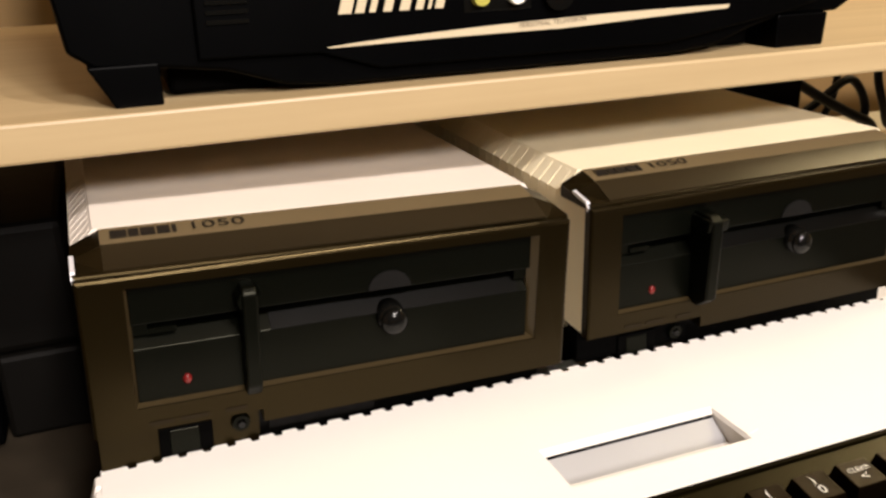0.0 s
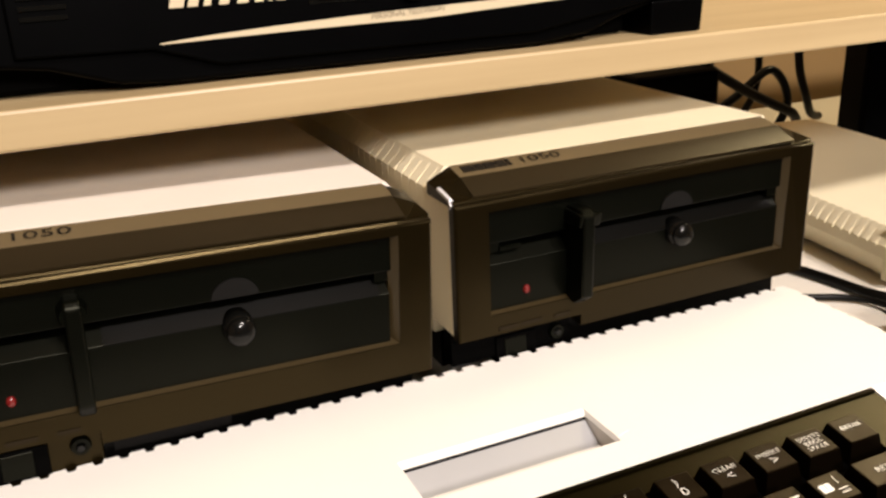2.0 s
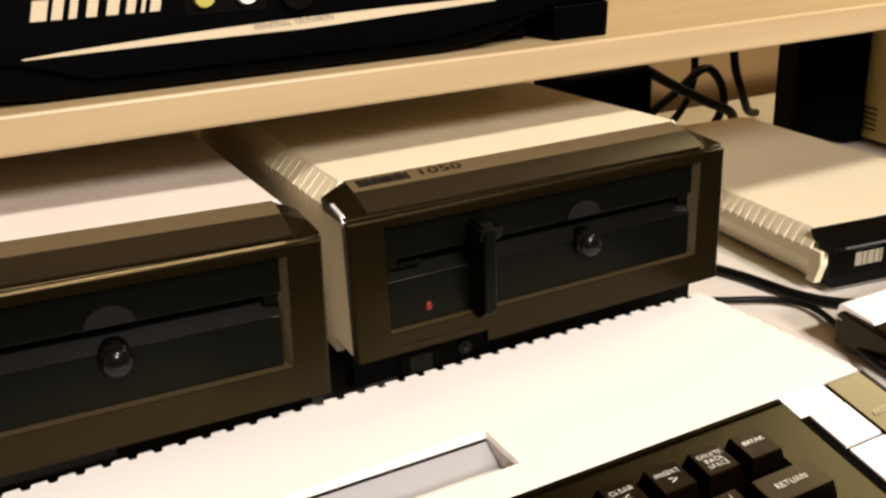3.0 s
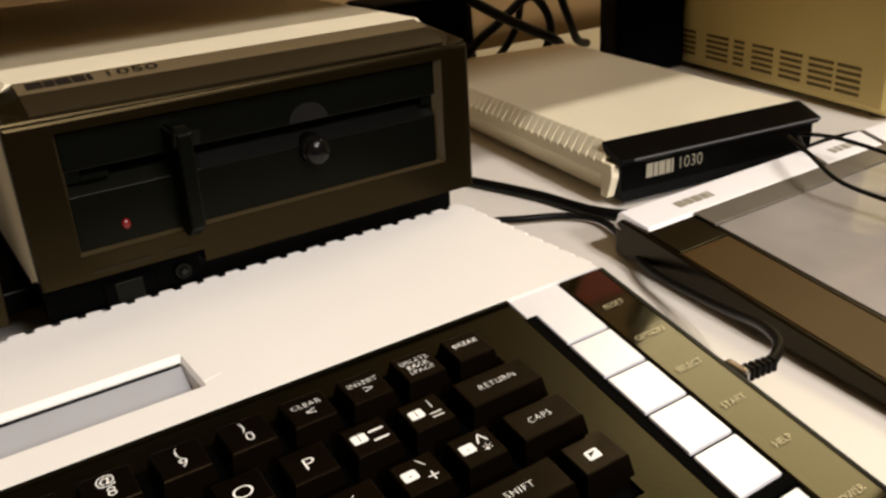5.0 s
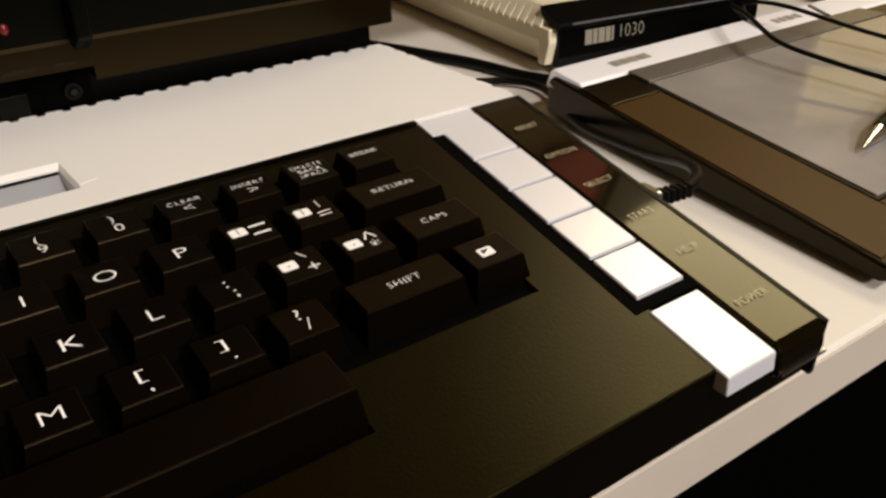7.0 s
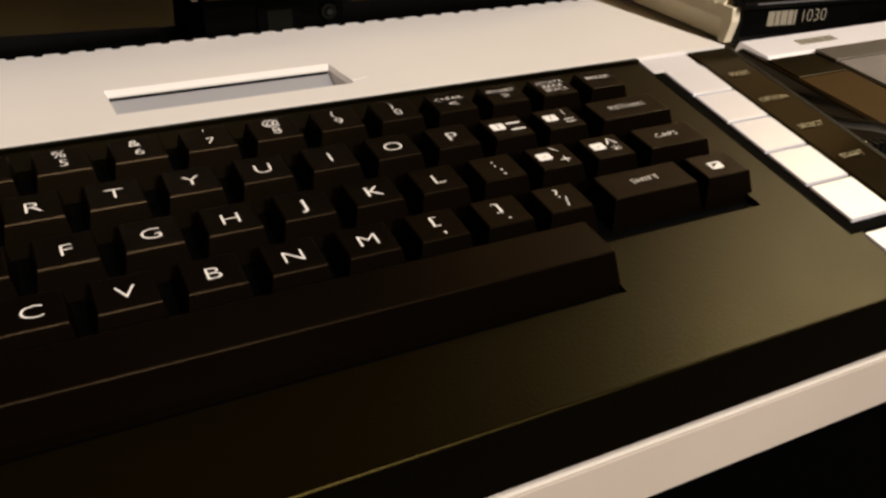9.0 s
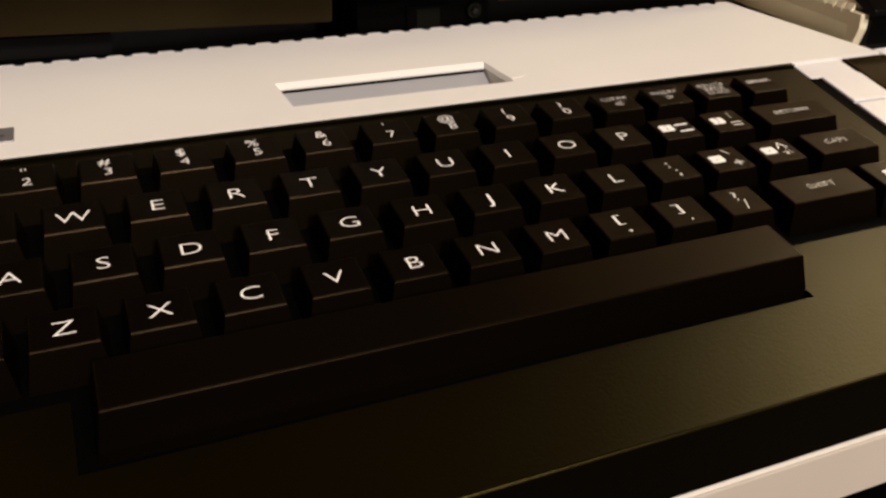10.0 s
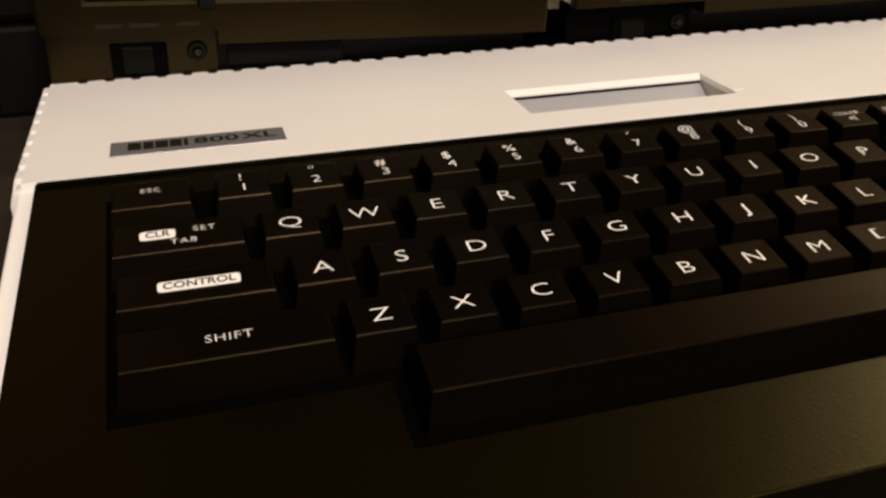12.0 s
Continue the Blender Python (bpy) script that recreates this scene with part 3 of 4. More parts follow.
def disk_drive(m, label, body, lip):
    """Drive with a bronze front bezel, set so that its lower front edge lies on the stand's height."""
    drive = thing("disk_drive", m, label, "disk drive", "disk drives under the shelf")
    h = 0.0925
    bm = bmesh.new()
    ribbed_shell(bm, 0.0922, 0.0259, 0.262, 0.0160, 0.0893, 0.0085, 0.0082, 0.0048)
    for a, b in ((-0.0922, -0.0785), (0.0795, 0.0922)):
        box(bm, a, b, 0.0052, 0.0259, 0.0225, 0.0785)
    part("case", bm, body, drive)
    # Black instead of cream: the shade under the drive is in the colour.
    part("case_base", boxed(-h + 0.004, h - 0.004, 0.0280, 0.262, -0.003, 0.0160), BLACK, drive)
    # Bezel: sloping brow, framed face with an opening, returned sides.
    bm = bmesh.new()
    brow = [(0.0020, 0.0812), (0.0150, 0.0866), (0.0258, 0.0889), (0.0258, 0.0790), (0.0020, 0.0790)]
    prism(bm, brow, -h + 0.010, h - 0.010, "x")
    for s in (-1, 1):
        inner, outer = [], []
        for y, z in brow:
            inner.append(bm.verts.new((s * (h - 0.010), y, z)))
            outer.append(bm.verts.new((s * h, y, min(z, 0.0812 + (y - 0.002) * 0.12))))
        bm.faces.new(outer)
        for n in range(len(brow)):
            bm.faces.new((inner[n - 1], inner[n], outer[n], outer[n - 1]))
    wx0, wx1, wz0, wz1 = -0.0775, 0.0785, 0.0305, 0.0755
    for x0, x1, z0, z1 in ((-h, wx0, 0.0215, 0.0800), (wx1, h, 0.0165, 0.0800), (wx0, -0.034, 0.0215, wz0), (-0.034, wx1, 0.0165, wz0), (wx0, wx1, wz1, 0.0800)):
        box(bm, x0, x1, 0.0, 0.005 if x0 == -h or x1 == h else 0.012, z0, z1)
    bmesh.ops.remove_doubles(bm, verts=bm.verts[:], dist=0.00002)
    rims = [e for e in bm.edges if e.is_manifold and abs(e.calc_face_angle(0)) > 0.6 and all(v.co.y < 0.004 for v in e.verts) and (all(v.co.z > 0.078 for v in e.verts) or all(abs(v.co.x) > h - 0.001 for v in e.verts))]
    bmesh.ops.bevel(bm, geom=rims, offset=0.0012, segments=2, profile=0.5, affect="EDGES")
    part("bezel", bm, BROWN, drive, "bronze brown front bezel")
    # Funnel sides of the opening.
    bm = bmesh.new()
    for pts, axis, a, b in (([(wx0 - 0.0002, 0.0004), (wx0 - 0.0002, 0.0040), (wx0 + 0.0014, 0.0040)], "z", wz0, wz1), ([(wx1 + 0.0002, 0.0004), (wx1 + 0.0002, 0.0045), (wx1 - 0.0030, 0.0045)], "z", wz0, wz1)):
        prism(bm, pts, a, b, axis)
    prism(bm, [(0.0004, wz0 - 0.0002), (0.0040, wz0 - 0.0002), (0.0040, wz0 + 0.0018)], wx0, wx1, "x")
    part("opening_rim", bm, LIT_EDGE, drive)
    # Mechanism: upper and lower panel with the disk slot between.
    mech = part("mechanism", boxed(wx0 + 0.0005, wx1 - 0.0005, 0.030, 0.036, wz0, wz1), MECH, drive, "matt black drive mechanism front")
    slot, lx0 = wz0 + 0.0260, wx0 + 0.0405
    part("upper_panel", boxed(wx0 + 0.001, wx1 - 0.002, 0.0030, 0.030, slot + 0.0042, wz1 - 0.0006, bevel=0.0005), MECH, mech)
    bm = bmesh.new()
    prism(bm, [(0.0026, wz0 + 0.0008), (0.0026, slot - 0.0048), (0.0075, slot - 0.0002), (0.030, slot - 0.0002), (0.030, wz0 + 0.0008)], wx0 + 0.001, wx1 - 0.0032, "x", 0.0003)
    part("lower_panel", bm, MECH, mech)
    bm = bmesh.new()
    prism(bm, [(0.0024, slot - 0.0046), (0.0074, slot + 0.0002), (0.0078, slot - 0.0004), (0.0028, slot - 0.0052)], lx0 + 0.008, wx1 - 0.0070, "x")
    part("slot_ledge", bm, OLIVE, mech, "olive grey sloping slot ledge")
    for a, b in ((wx0 + 0.001, wx0 + 0.0065), (wx1 - 0.0085, wx1 - 0.002)):
        part("slot_end", boxed(a, b, 0.0045, 0.030, slot - 0.0002, slot + 0.0042), MECH, mech)
    part("slot_plate", boxed(wx0 + 0.0065, wx0 + 0.016, 0.0035, 0.012, slot + 0.0002, slot + 0.0022), MECH, mech)
    # Finger notch and its knob.
    kx = wx0 + 0.0940
    bm = bmesh.new()
    prism(bm, [(kx + 0.0085 * math.cos(a), slot + 0.0046 + 0.0072 * math.sin(a)) for a in np.linspace(0, math.pi, 14)], 0.0024, 0.0034, "y")
    part("finger_notch", bm, LEAD, mech)
    bm = bmesh.new()
    disc(bm, kx, 0.0060, slot - 0.0068, 0.0062, -0.0085, "y", 28, 0.0054)
    bmesh.ops.create_uvsphere(bm, u_segments=24, v_segments=12, radius=0.0055, matrix=Matrix.Translation((kx, -0.0025, slot - 0.0068)) @ Matrix.Diagonal((1, 0.6, 1, 1)))
    part("release_knob", bm, plain_black, mech, "small glossy black release knob", smooth=True)
    # Door lever: shut flat on the first drive, standing out on the second.
    lx, out = wx0 + 0.0405, 0.45 if lip else 1.0
    bm = bmesh.new()
    prism(bm, [(0.010, wz0 - 0.0015), (-0.0030 * out, wz0 - 0.0015), (-0.0095 * out, wz0 + 0.0030), (-0.0105 * out, slot + 0.0130), (-0.0060 * out, slot + 0.0152), (0.010, slot + 0.0152)], lx - 0.0028, lx + 0.0028, "x", 0.0009)
    if lip:
        disc(bm, lx, 0.004, slot + 0.0100, 0.0050, -0.0078, "y", 20, 0.0042)
    else:
        prism(bm, [(0.010, slot + 0.0075), (-0.0088, slot + 0.0080), (-0.0100, slot + 0.0136), (0.010, slot + 0.0140)], lx - 0.0040, lx + 0.0060, "x", 0.0008)
    part("door_lever", bm, MECH, drive, "upright black door lever")
    bm = bmesh.new()
    bmesh.ops.create_uvsphere(bm, u_segments=16, v_segments=8, radius=0.0019, matrix=Matrix.Translation((wx0 + 0.0180, 0.0026, wz0 + 0.0075)) @ Matrix.Diagonal((0.85, 0.7, 1.1, 1)))
    part("busy_light", bm, RED, mech, "red indicator lens", smooth=True)
    low, back = (0.0, 0.0118) if lip else (0.0060, 0.0100)
    # One panel, two colours: near-black carries the shade under the second drive.
    part("switch_panel", boxed(-h + 0.001, -0.034, back, back + 0.008, low, 0.0215), BROWN if lip else GAP_SHADE, drive)
    # Power switch, jack and worn print along the bottom.
    sx, up0, up1 = -0.0710, 0.0030, 0.0150
    switch = part("power_switch", boxed(sx, sx + 0.0195, back - 0.0012, back + 0.006, up0, up1, bevel=0.0004), GAP_SHADE, drive, "black rocker power switch")
    bm = bmesh.new()
    prism(bm, [(back - 0.0024, up0 + 0.0015), (back - 0.0014, up1 - 0.0012), (back + 0.004, up1 - 0.0012), (back + 0.004, up0 + 0.0015)], sx + 0.0040, sx + 0.0145, "x", 0.0003)
    part("rocker", bm, MECH, switch)
    jack = part("power_lamp", disc(bmesh.new(), -0.0410, back + 0.0002, 0.0115, 0.0038, -0.0022, "y", 20, 0.0032), MECH, drive, "small round power lamp", smooth=False)
    part("lens", disc(bmesh.new(), -0.0410, back - 0.0020, 0.0115, 0.0020, -0.0012, "y", 16, 0.0012), plain_black, jack)
    for a, b in ((-0.0740, -0.0655), (-0.0635, -0.0535), (-0.0475, -0.0400)):
        bars([(a, b)], 0.0016, pose(0, -0.0002, 0.0240, 90), WORN, drive, "print")
    if lip:
        part("underlip", boxed(-0.0300, 0.0130, 0.0135, 0.0153, 0.0050, 0.0125), LEAD, drive, "dull grey plate under the bezel")
    # Black panel that paints the dark gap under the bezel.
    part("skirt", boxed(-0.0335, h - 0.003, 0.0155, 0.0190, 0.0, 0.0162), BLACK, drive)
    # Silver sliver that paints the glint on the brow's left corner.
    bm = bmesh.new()
    prism(bm, [(0.0022, 0.0800), (0.0040, 0.0822), (0.0150, 0.0842), (0.0150, 0.0830), (0.0044, 0.0808), (0.0034, 0.0780)], -h - 0.0003, -h + 0.0012, "x")
    part("corner_glint", bm, SILVER, drive, "silver sliver painting the glint of the corner edge")
    # Model print on the brow.
    bm = bmesh.new()
    prism(bm, [(0.0152, 0.0870), (0.0257, 0.0892), (0.0257, 0.0885), (0.0152, 0.0863)], -h + 0.010, h - 0.010, "x")
    part("label_band", bm, BRONZE, drive, "lighter bronze label band")
    # Bronze overlay, made lighter also for the light on the sloping brow.
    bm = bmesh.new()
    prism(bm, [(0.0030, 0.0820), (0.0149, 0.0869), (0.0149, 0.0862), (0.0030, 0.0813)], -h + 0.010, h - 0.010, "x")
    part("brow_strip", bm, BROW, drive, "satin bronze strip above the drive opening")
    flat = math.degrees(math.atan2(0.0023, 0.0108))
    top = pose(0, 0.0204, 0.0884, flat)
    bars([(-0.0790, -0.0735), (-0.0730, -0.0695), (-0.0690, -0.0640), (-0.0634, -0.0590), (-0.0583, -0.0568)], 0.0052, top, INK, drive)
    write("1050", 0.0072, top @ pose(-0.0430, 0, 0.0002), INK, drive, "print", thick=0.0, wide=1.45)
    return drive


WORN = plain("worn_print", (0.012, 0.008, 0.003), 0.6, spec=0.1)
plain_black = plain("gloss_black", (0.003, 0.003, 0.0026), 0.16, spec=0.2)
disk_drive(pose(0.0260, 0.1195, 0.0530, 0, 2.2, 1.2), "cream disk drive with a bronze bezel on the riser", IVORY, True)
disk_drive(pose(0.2238, 0.1225, 0.052, 0, 0, 0.0), "yellowed cream disk drive with a bronze bezel", AGED, False)

# ---- the portable television on the shelf ----
tv = thing("portable_television", pose(0.119, 0.1570, 0.1830), "blue-black portable television with a cream stripe on the shelf", "television")
bm = bmesh.new()
under = [(-0.176, 0.040), (-0.1735, 0.020), (-0.165, 0.0140), (-0.140, 0.0125), (-0.120, 0.0100), (-0.098, 0.0030), (-0.080, 0.0016), (0.075, 0.0016), (0.098, 0.0040), (0.115, 0.0100), (0.135, 0.0150), (0.165, 0.0150), (0.174, 0.0200), (0.177, 0.040)]
prism(bm, under + [(0.180, 0.27), (-0.180, 0.27)], 0.004, 0.050, "y", 0.0015)
part("front_shell", bm, NAVY, tv)
bm = bmesh.new()
prism(bm, [(-0.165, 0.016), (0.165, 0.016), (0.150, 0.24), (-0.150, 0.24)], 0.050, 0.28, "y", 0.01)
part("rear_shell", bm, NAVY, tv)
# Black block added to fill the space under the set with shade.
part("base", boxed(-0.140, 0.126, 0.018, 0.250, 0.0006, 0.020, bevel=0.002), GAP_SHADE, tv)
bm = bmesh.new()
prism(bm, [(-0.062, 0.0068), (0.070, 0.0068), (0.135, 0.0168), (0.150, 0.0205), (0.150, 0.060), (-0.130, 0.060), (-0.130, 0.0150), (-0.085, 0.0142)], 0.0012, 0.0042, "y", 0.0008)
part("control_panel", bm, NAVY, tv)
bm = bmesh.new()
prism(bm, [(-0.168, 0.06), (-0.168, 0.25), (0.168, 0.25), (0.168, 0.06)], 0.0022, 0.0042, "y", 0.0006)
part("screen_frame", bm, NAVY, tv)
part("screen", boxed(-0.13, 0.13, 0.0008, 0.0024, 0.085, 0.235, bevel=0.0006), plain_black, tv, "dark glossy picture tube")
for x0, x1, s in ((-0.162, -0.1435, -1), (0.130, 0.1590, 1)):
    bm = bmesh.new()
    prism(bm, [(x0 + (0.002 if s < 0 else 0), 0.0), (x1 - (0.001 if s > 0 else 0), 0.0), (x1, 0.0150), (x0 - (0.006 if s < 0 else 0), 0.0150)], 0.003, 0.040, "y", 0.0008)
    part("foot", bm, NAVY, tv)
bm = bmesh.new()
upper = [(x, 0.0162 + 0.0056 * math.sin((x + 0.083) / 0.183 * math.pi * 0.55) ** 0.8 if x > -0.083 else 0.0162) for x in np.linspace(-0.083, 0.100, 14)]
lower = [(x, 0.0158 + 0.0010 * math.sin((x + 0.083) / 0.183 * math.pi)) for x in np.linspace(0.099, -0.082, 14)]
lower = [(x, z + max(0.0, (x - 0.02)) * 0.055) for x, z in lower]
prism(bm, upper + lower, 0.0004, 0.0013, "y")
stripe = part("stripe", bm, STRIPE, tv, "cream swoosh stripe")
write("PERSONAL TELEVISION", 0.0030, pose(0.012, 0.0002, 0.0196, 90, -2.0), INK, stripe, "print")
logo = bars([(-0.0800, -0.0750), (-0.0735, -0.0700), (-0.0680, -0.0655), (-0.0625, -0.0590), (-0.0560, -0.0520), (-0.0495, -0.0465), (-0.0445, -0.0432), (-0.0415, -0.0380)], 0.0066, pose(0.003, 0.0008, 0.0312, 90), STRIPE, tv, "logo")
for v in logo.data.vertices:
    v.co.x += 0.30 * v.co.y
bm = bmesh.new()
box(bm, -0.0275, 0.0020, 0.0006, 0.0016, 0.0255, 0.038, 0.0004)
recess = part("jack_panel", bm, plain_black, tv)
for x, m, label in ((-0.0205, plain("yellow_jack", (0.36, 0.33, 0.06), 0.4), "yellow jack"), (-0.0050, LEGEND, "white jack")):
    part("jack", disc(bmesh.new(), x, 0.0008, 0.0315, 0.0040, -0.003, "y", 20, 0.0036), m, recess, label)
part("knob", disc(bmesh.new(), 0.0140, 0.0012, 0.0310, 0.0075, -0.003, "y", 28, 0.0068), plain_black, tv)
for n in range(4):
    part("speaker_slot", boxed(-0.1260, -0.1110, 0.0005, 0.0015, 0.0270 + n * 0.0034, 0.0285 + n * 0.0034), plain_black, tv)

# ---- the modem ----
modem = thing("modem", pose(0.4655, 0.1985, 0.0, 0, 0, -8.0), "yellowed cream modem with a black front panel on the desk", "modem")
bm = bmesh.new()
w, d, top = 0.172, 0.285, 0.0390
prism(bm, [(0.010, 0.004), (0.002, 0.0170), (0.0, 0.0200), (0.0, top - 0.0105), (0.0068, top), (w - 0.0068, top), (w, top - 0.0105), (w, 0.0200), (w - 0.002, 0.0170), (w - 0.010, 0.004)], -0.004, d, "y", 0.0006)
y = 0.004
while y < d - 0.01:
    for a, b in ((-0.0005, 0.0070), (w + 0.0005, w - 0.0070)):
        prism(bm, [(a, top - 0.0125), (a, top - 0.0105), (b, top + 0.0003), (b + (0.003 if b < 0.1 else -0.003), top - 0.004)], y, y + 0.0046, "y")
    y += 0.0082
part("case", bm, AGED, modem)
bm = bmesh.new()
prism(bm, [(-0.0010, top - 0.0050), (0.0008, top + 0.0006), (-0.0015, top + 0.0008), (-0.0205, top - 0.0062), (-0.0215, top - 0.0078), (-0.0185, top - 0.0112)], 0.003, w - 0.005, "x", 0.0005)
prism(bm, [(-0.003, top - 0.0105), (-0.0170, top - 0.0105), (-0.0165, 0.0110), (-0.0195, 0.0050), (-0.003, 0.0050)], 0.0060, w - 0.007, "x", 0.0005)
part("front_panel", bm, BLACK, modem, "black overhanging front panel")
for a, b in ((0.0, 0.0058),):
    bm = bmesh.new()
    prism(bm, [(-0.003, 0.0060), (-0.0100, 0.0060), (-0.0145, 0.0200), (-0.0140, top - 0.0105), (-0.003, top - 0.0105)], a, b, "x", 0.0008)
    part("cheek", bm, AGED, modem)
# Grey line that paints the highlight on the black visor's front edge.
part("visor_highlight", boxed(0.012, w - 0.007, -0.0214, -0.0206, top - 0.0078, top - 0.0068), GREY, modem)
bars([(0.0200, 0.0250), (0.0257, 0.0290), (0.0297, 0.0345), (0.0352, 0.0388), (0.0396, 0.0412)], 0.0090, pose(0.004, -0.0176, 0.0212, 90), FAINT, modem)
write("1030", 0.0115, pose(0.0585, -0.0176, 0.0212, 90), FAINT, modem, "print", wide=0.9)
for x, y in ((0.025, 0.02), (w - 0.025, 0.02), (0.025, d - 0.02), (w - 0.025, d - 0.02)):
    part("foot", disc(bmesh.new(), x, y, 0.0, 0.006, 0.0045, "z", 14), BLACK, modem)

# ---- the drawing tablet ----
tablet = thing("drawing_tablet", pose(0.4135, -0.0770, 0.0), "brown drawing tablet with a grey film and white button bar", "drawing tablet")
tl, tw = 0.208, 0.280


def up(y):
    """Height of the tablet's sloping top."""
    return 0.0100 + 0.066 * y


def flared(bm):
    """The tablet widens towards the user."""
    for v in bm.verts:
        v.co.x += (0.15 if v.co.x > tw / 2 else -0.15) * (0.185 - v.co.y)
    return bm


def lid(x0, x1, y0, y1, lift, bevel=0.0004):
    """A thin plate that lies on the tablet's slope."""
    bm = prism(bmesh.new(), [(y0, up(y0) + lift), (y1, up(y1) + lift), (y1, up(y1) + lift - 0.0016), (y0, up(y0) + lift - 0.0016)], x0, x1, "x", bevel)
    return flared(bm)


bm = bmesh.new()
prism(bm, [(0.004, 0.003), (0.0, 0.0055), (0.0012, up(0.001)), (tl - 0.004, up(tl - 0.004)), (tl, 0.0200), (tl, 0.0030)], -0.002, tw + 0.002, "x", 0.0012)
part("base", flared(bm), BROWN, tablet)
part("side_strip", lid(0.0000, 0.0345, 0.006, 0.1570, 0.0006), TAN, tablet, "bronze tan side strip")
part("corner_block", lid(0.0000, 0.0345, 0.1576, 0.183, 0.0009), BROWN, tablet)
part("side_strip", lid(tw - 0.0345, tw, 0.006, 0.183, 0.0006), TAN, tablet, "bronze tan side strip")
part("front_strip", lid(0.0348, tw - 0.0348, 0.006, 0.030, 0.0006), TAN, tablet)
part("film_frame", lid(0.0348, tw - 0.0348, 0.0303, 0.183, 0.0008), BROWN, tablet)
part("drawing_film", lid(0.0370, tw - 0.0370, 0.0325, 0.1665, 0.0017), TABLET_FILM, tablet, "glossy grey drawing film")
part("hinge_strip", lid(0.0350, tw - 0.0350, 0.1668, 0.1835, 0.0026), CLEAR, tablet, "dull grey strip below the button bar")
for n, (x0, x1) in enumerate(((0.004, 0.1515), (0.1560, 0.2130), (0.2180, tw + 0.001))):
    bm = bmesh.new()
    prism(bm, [(0.1835, 0.0160), (0.1842, 0.0222), (0.1860, 0.0236), (0.2070, 0.0262), (0.2085, 0.0250), (0.2085, 0.0180)], x0, x1, "x", 0.0005)
    for v in bm.verts:
        if n == 0 and v.co.x < x0 + 0.002:
            v.co.x -= 0.4 * (0.0262 - v.co.z)
        if n < 2 and v.co.x > x1 - 0.002:
            v.co.x += 0.35 * (v.co.y - 0.1835)
        if n > 0 and v.co.x < x0 + 0.002:
            v.co.x += 0.35 * (v.co.y - 0.1835)
    part("button_bar", bm, WHITE, tablet, "white button bar")
bars([(0.0350, 0.0410), (0.0420, 0.0470), (0.0480, 0.0540), (0.0550, 0.0600), (0.0610, 0.0630)], 0.0060, pose(0, 0.1960, 0.02505, 7.0), FAINT, tablet)
bars([(0.1740, 0.1780), (0.1800, 0.1840), (0.1860, 0.1920), (0.1940, 0.1990)], 0.0060, pose(0, 0.1960, 0.02505, 7.0), FAINT, tablet)

stylus = thing("stylus", pose(0.4550, -0.0210, 0.0190, 0, -3, 14), "black stylus with a metal tip on the drawing film", "pen")
part("barrel", disc(bmesh.new(), 0.020, 0.0, 0.0, 0.0040, 0.12, "x", 18), BLACK, stylus)
bm = bmesh.new()
disc(bm, 0.004, 0.0, 0.0, 0.0011, 0.016, "x", 16, 0.0038)
disc(bm, 0.0, 0.0, 0.0, 0.0005, 0.004, "x", 12, 0.0010)
part("tip", bm, CHROME, stylus)

# ---- the beige case and black speaker at the back ----
case = thing("equipment_case", pose(0.7445, 0.1780, 0.0, 0, 0, 78.0), "large yellowed beige equipment case with rows of vent slots", "equipment case")
bm = bmesh.new()
prism(bm, [(-0.004, 0.004), (-0.004, 0.1655), (0.2965, 0.1655), (0.2965, 0.004)], -0.32, 0.0, "y", 0.006)
part("case", bm, YELLOWED, case)
vent = plain("vent_shadow", (0.11, 0.075, 0.016), 0.8)
for x0, x1 in ((0.0250, 0.0500), (0.0540, 0.0810), (0.0890, 0.1150), (0.1240, 0.1510), (0.1620, 0.1760), (0.1840, 0.2160), (0.2330, 0.2650)):
    for n in range(5):
        part("vent_slot", boxed(x0, x1, -0.0006, 0.0004, 0.0150 + n * 0.0052, 0.0176 + n * 0.0052), vent, case)
for mx in (0.02, 0.27):
    for my in (-0.30, -0.02):
        part("foot", disc(bmesh.new(), mx, my, 0.0, 0.008, 0.005, "z", 14), BLACK, case)

def loudspeaker(m, wide, deep, tall, label):
    box_thing = thing("loudspeaker", m, label, "loudspeaker", "black loudspeakers beside the shelf things")
    part("cabinet", boxed(0.0, wide, 0.0, deep, 0.003, tall, bevel=0.003), SHADED_BLACK, box_thing)
    part("grille", boxed(0.004, wide - 0.004, -0.003, 0.0, 0.010, tall - 0.006, bevel=0.001), SHADED_BLACK, box_thing, "black grille")
    for x in (0.012, wide - 0.012):
        for y in (0.015, deep - 0.015):
            part("foot", disc(bmesh.new(), x, y, 0.0, 0.005, 0.003, "z", 12), BLACK, box_thing)


# Blacker than the black plastic, with the deep shade beside the drives in it.
SHADED_BLACK = plain("shaded_black", (0.0003, 0.0003, 0.0004), 0.7, spec=0.03)
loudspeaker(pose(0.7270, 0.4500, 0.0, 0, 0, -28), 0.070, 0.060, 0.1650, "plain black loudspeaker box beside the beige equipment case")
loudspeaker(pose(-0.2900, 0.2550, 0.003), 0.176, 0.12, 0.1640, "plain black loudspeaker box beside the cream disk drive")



adapter = thing("power_adapter", pose(0.4700, 0.4700, 0.0), "bulky black power adapter standing behind the disk drives", "power adapter")
part("body", boxed(0.0, 0.095, 0.0, 0.060, 0.0, 0.097, bevel=0.005), SHADED_BLACK, adapter)
part("cord_relief", disc(bmesh.new(), 0.095, 0.030, 0.060, 0.005, 0.018, "x", 14, 0.003), SHADED_BLACK, adapter)

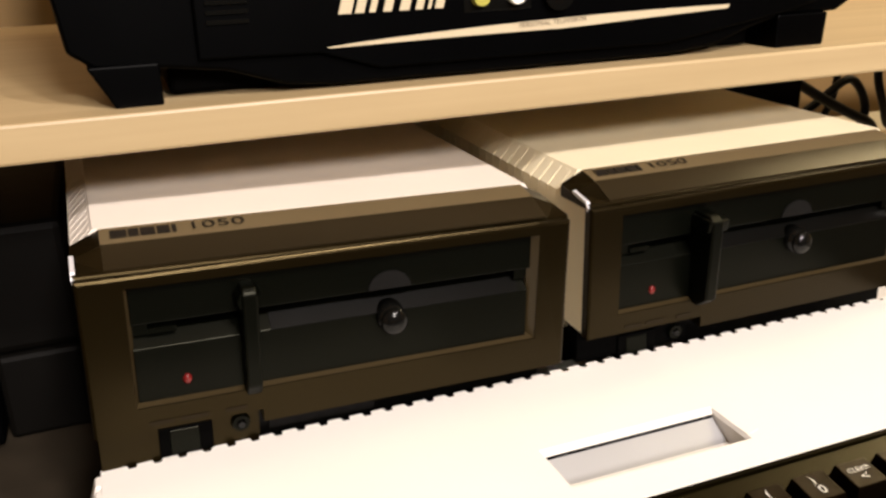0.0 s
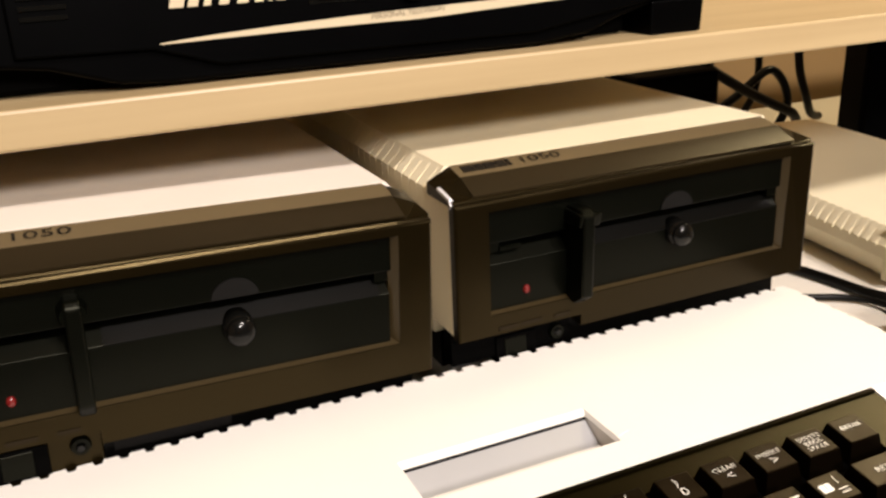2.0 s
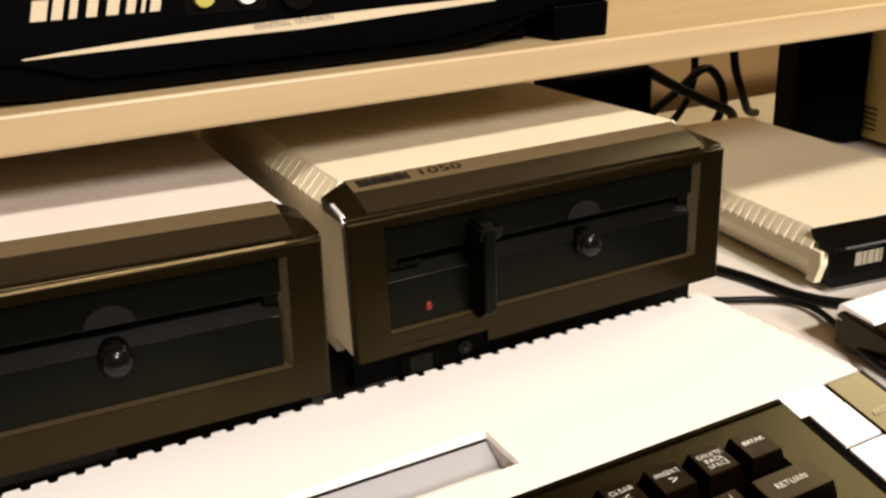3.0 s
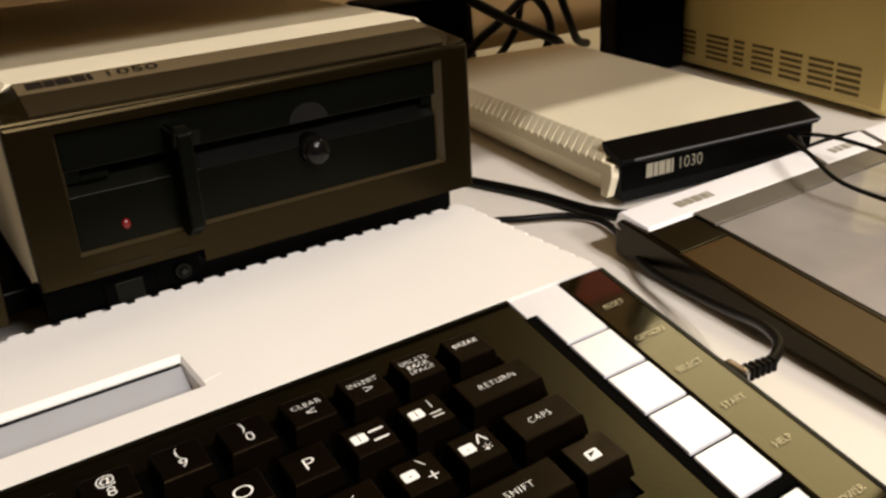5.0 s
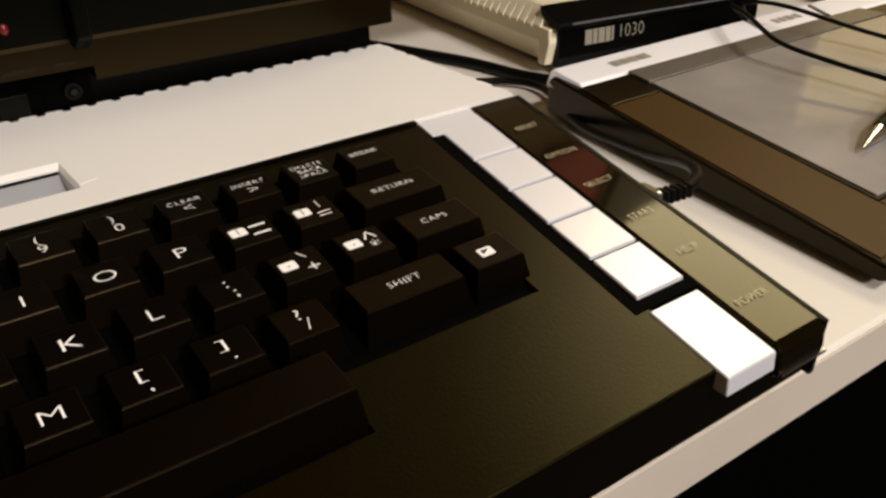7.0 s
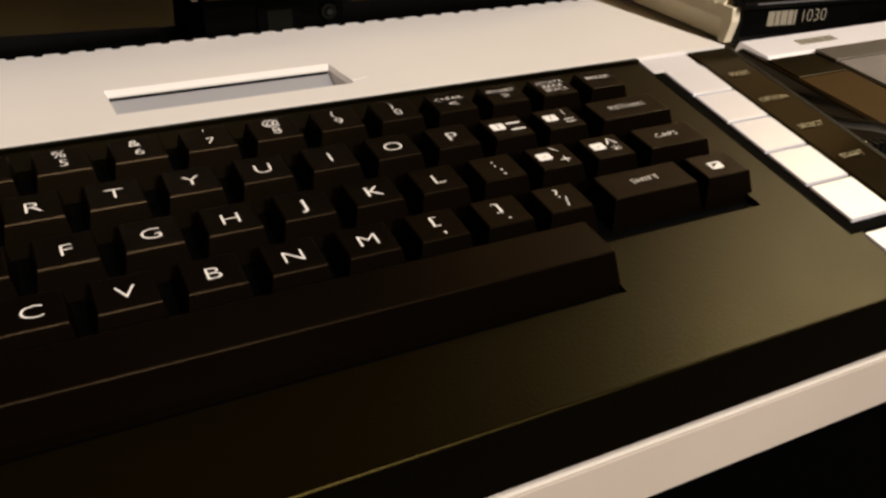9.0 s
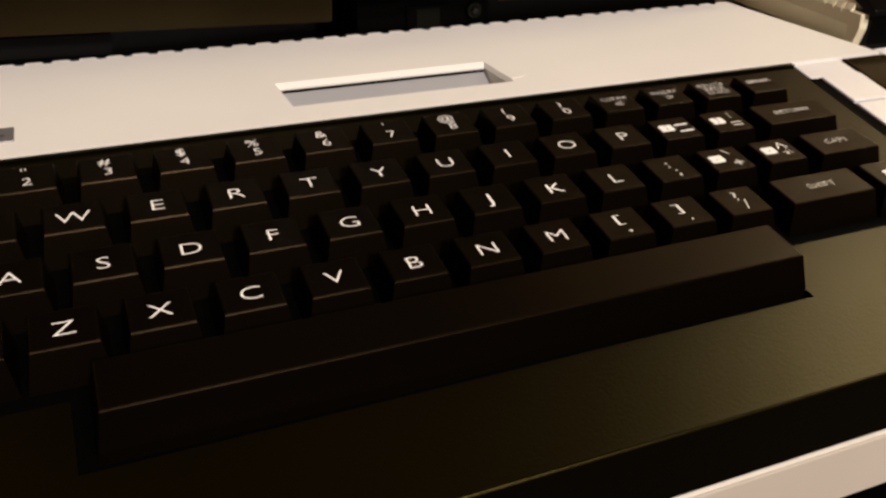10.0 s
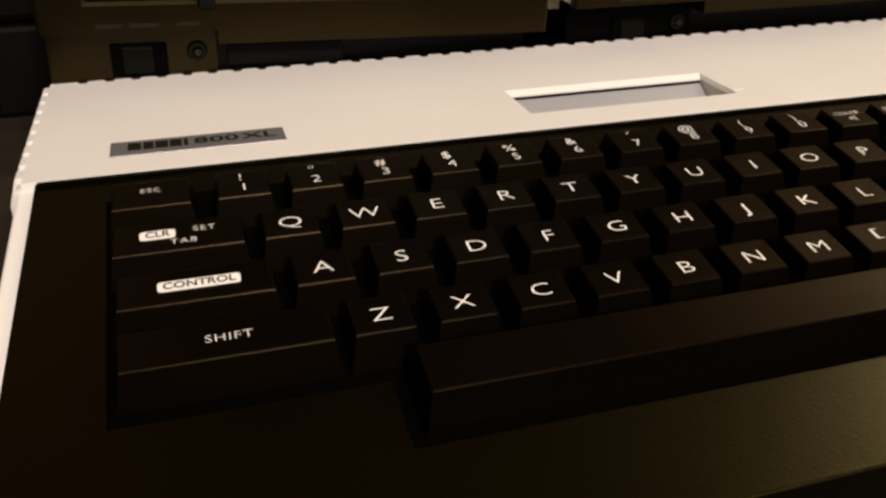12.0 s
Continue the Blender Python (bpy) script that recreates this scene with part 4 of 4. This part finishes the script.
# ---- the storage box beside the drives ----
bin_box = thing("storage_box", pose(-0.1130, 0.2650, 0.003), "plastic storage box with a lid behind the computer, shade in its taupe colour", "storage box")
part("tray", boxed(0.0, 0.040, 0.0, 0.14, 0.0, 0.046, bevel=0.003), SHADED_TAUPE, bin_box)
part("lid", boxed(-0.001, 0.041, -0.001, 0.141, 0.0475, 0.112, bevel=0.004), SHADED_TAUPE, bin_box)


# ---- cables ----
def cable(points, radius, label, name="cable"):
    tagged(tube(name, points, radius, CABLE), label, "cable")


cable([(0.405, 0.330, 0.004), (0.4247, 0.276, 0.004), (0.4331, 0.2482, 0.004), (0.4398, 0.2273, 0.004), (0.4430, 0.2036, 0.004), (0.4450, 0.1800, 0.004), (0.4640, 0.1500, 0.004), (0.4996, 0.1380, 0.004), (0.56, 0.128, 0.004)], 0.0034, "thick black cable running past the modem on the desk")
cable([(0.350, 0.235, 0.003), (0.385, 0.218, 0.0035), (0.4020, 0.2030, 0.004), (0.4170, 0.1960, 0.004), (0.4300, 0.1880, 0.004), (0.4420, 0.1720, 0.004), (0.4360, 0.1520, 0.004), (0.4260, 0.1330, 0.0045), (0.4140, 0.1130, 0.006), (0.4010, 0.0920, 0.009), (0.3930, 0.0600, 0.013), (0.3830, 0.0300, 0.018), (0.3740, 0.0100, 0.0250), (0.3640, -0.0040, 0.0300), (0.3560, -0.0150, 0.0325), (0.3460, -0.0210, 0.0338), (0.3380, -0.0235, 0.0340)], 0.0021, "thick black joystick cable looping beside the drawing tablet")
plug = thing("joystick_plug", pose(0.3165, -0.0210, 0.0340, 0, 0, -7), "black ribbed plug in the side of the computer", "plug")
part("body", boxed(0.0, 0.0045, -0.007, 0.007, -0.0050, 0.0050, bevel=0.001), BLACK, plug)
part("collar", boxed(0.0045, 0.0075, -0.0050, 0.0050, -0.0048, 0.0048, bevel=0.001), CHROME, plug, "bright metal collar")
for n in range(6):
    part("ridge", boxed(0.0080 + n * 0.0027, 0.0098 + n * 0.0027, -0.0026 + n * 0.0001, 0.0026 - n * 0.0001, -0.0025, 0.0025, bevel=0.0004), BLACK, plug)
part("sleeve", boxed(0.0070, 0.0236, -0.0020, 0.0020, -0.0020, 0.0020, bevel=0.0008), BLACK, plug)
THIN = "thin black stylus lead lying over the tablet"
cable([(0.600, 0.150, 0.020), (0.5740, 0.1420, 0.034), (0.5509, 0.1248, 0.040), (0.5369, 0.1008, 0.040), (0.5173, 0.0759, 0.038), (0.5164, 0.0633, 0.034), (0.5200, 0.0412, 0.031), (0.5230, 0.0197, 0.028), (0.5300, -0.0100, 0.0245)], 0.0013, THIN)
cable([(0.605, 0.150, 0.018), (0.5800, 0.1400, 0.034), (0.5650, 0.1225, 0.040), (0.5720, 0.1119, 0.040), (0.5760, 0.0958, 0.038), (0.5800, 0.0745, 0.034), (0.5850, 0.0543, 0.030), (0.5900, 0.0200, 0.027)], 0.0013, THIN)
cable([(0.590, 0.160, 0.006), (0.6206, 0.1636, 0.010), (0.6753, 0.1637, 0.010), (0.6940, 0.1493, 0.010), (0.7051, 0.1272, 0.006), (0.72, 0.08, 0.003)], 0.0013, "thin black lead trailing across the desk")
HANG = "black cable hanging in a tangle behind the modem"
cable([(0.5700, 0.53, 0.150), (0.5898, 0.53, 0.0913), (0.6087, 0.53, 0.0810), (0.6400, 0.53, 0.0631), (0.6730, 0.53, 0.0467), (0.7024, 0.53, 0.0331), (0.7290, 0.53, 0.0230), (0.745, 0.55, 0.004)], 0.0052, HANG)
cable([(0.590, 0.540, 0.004), (0.6114, 0.538, 0.0300), (0.6285, 0.538, 0.0424), (0.6496, 0.54, 0.0500), (0.6727, 0.54, 0.0660), (0.6937, 0.54, 0.0780), (0.7103, 0.54, 0.0620), (0.7188, 0.54, 0.0477), (0.7235, 0.54, 0.0281), (0.715, 0.55, 0.004)], 0.0046, HANG)
cable([(0.7280, 0.545, 0.165), (0.7337, 0.545, 0.0823), (0.7417, 0.545, 0.0581), (0.7498, 0.545, 0.0434), (0.7623, 0.55, 0.0240), (0.7774, 0.56, 0.0100), (0.8001, 0.57, 0.0060)], 0.0046, HANG)
cable([(0.6140, 0.545, 0.165), (0.6140, 0.545, 0.0910), (0.6154, 0.545, 0.0638), (0.6162, 0.545, 0.0364), (0.625, 0.55, 0.004)], 0.0052, HANG)
cable([(0.6800, 0.56, 0.168), (0.6900, 0.56, 0.1100), (0.7000, 0.56, 0.0700), (0.6950, 0.565, 0.0300), (0.665, 0.57, 0.005)], 0.0040, HANG)
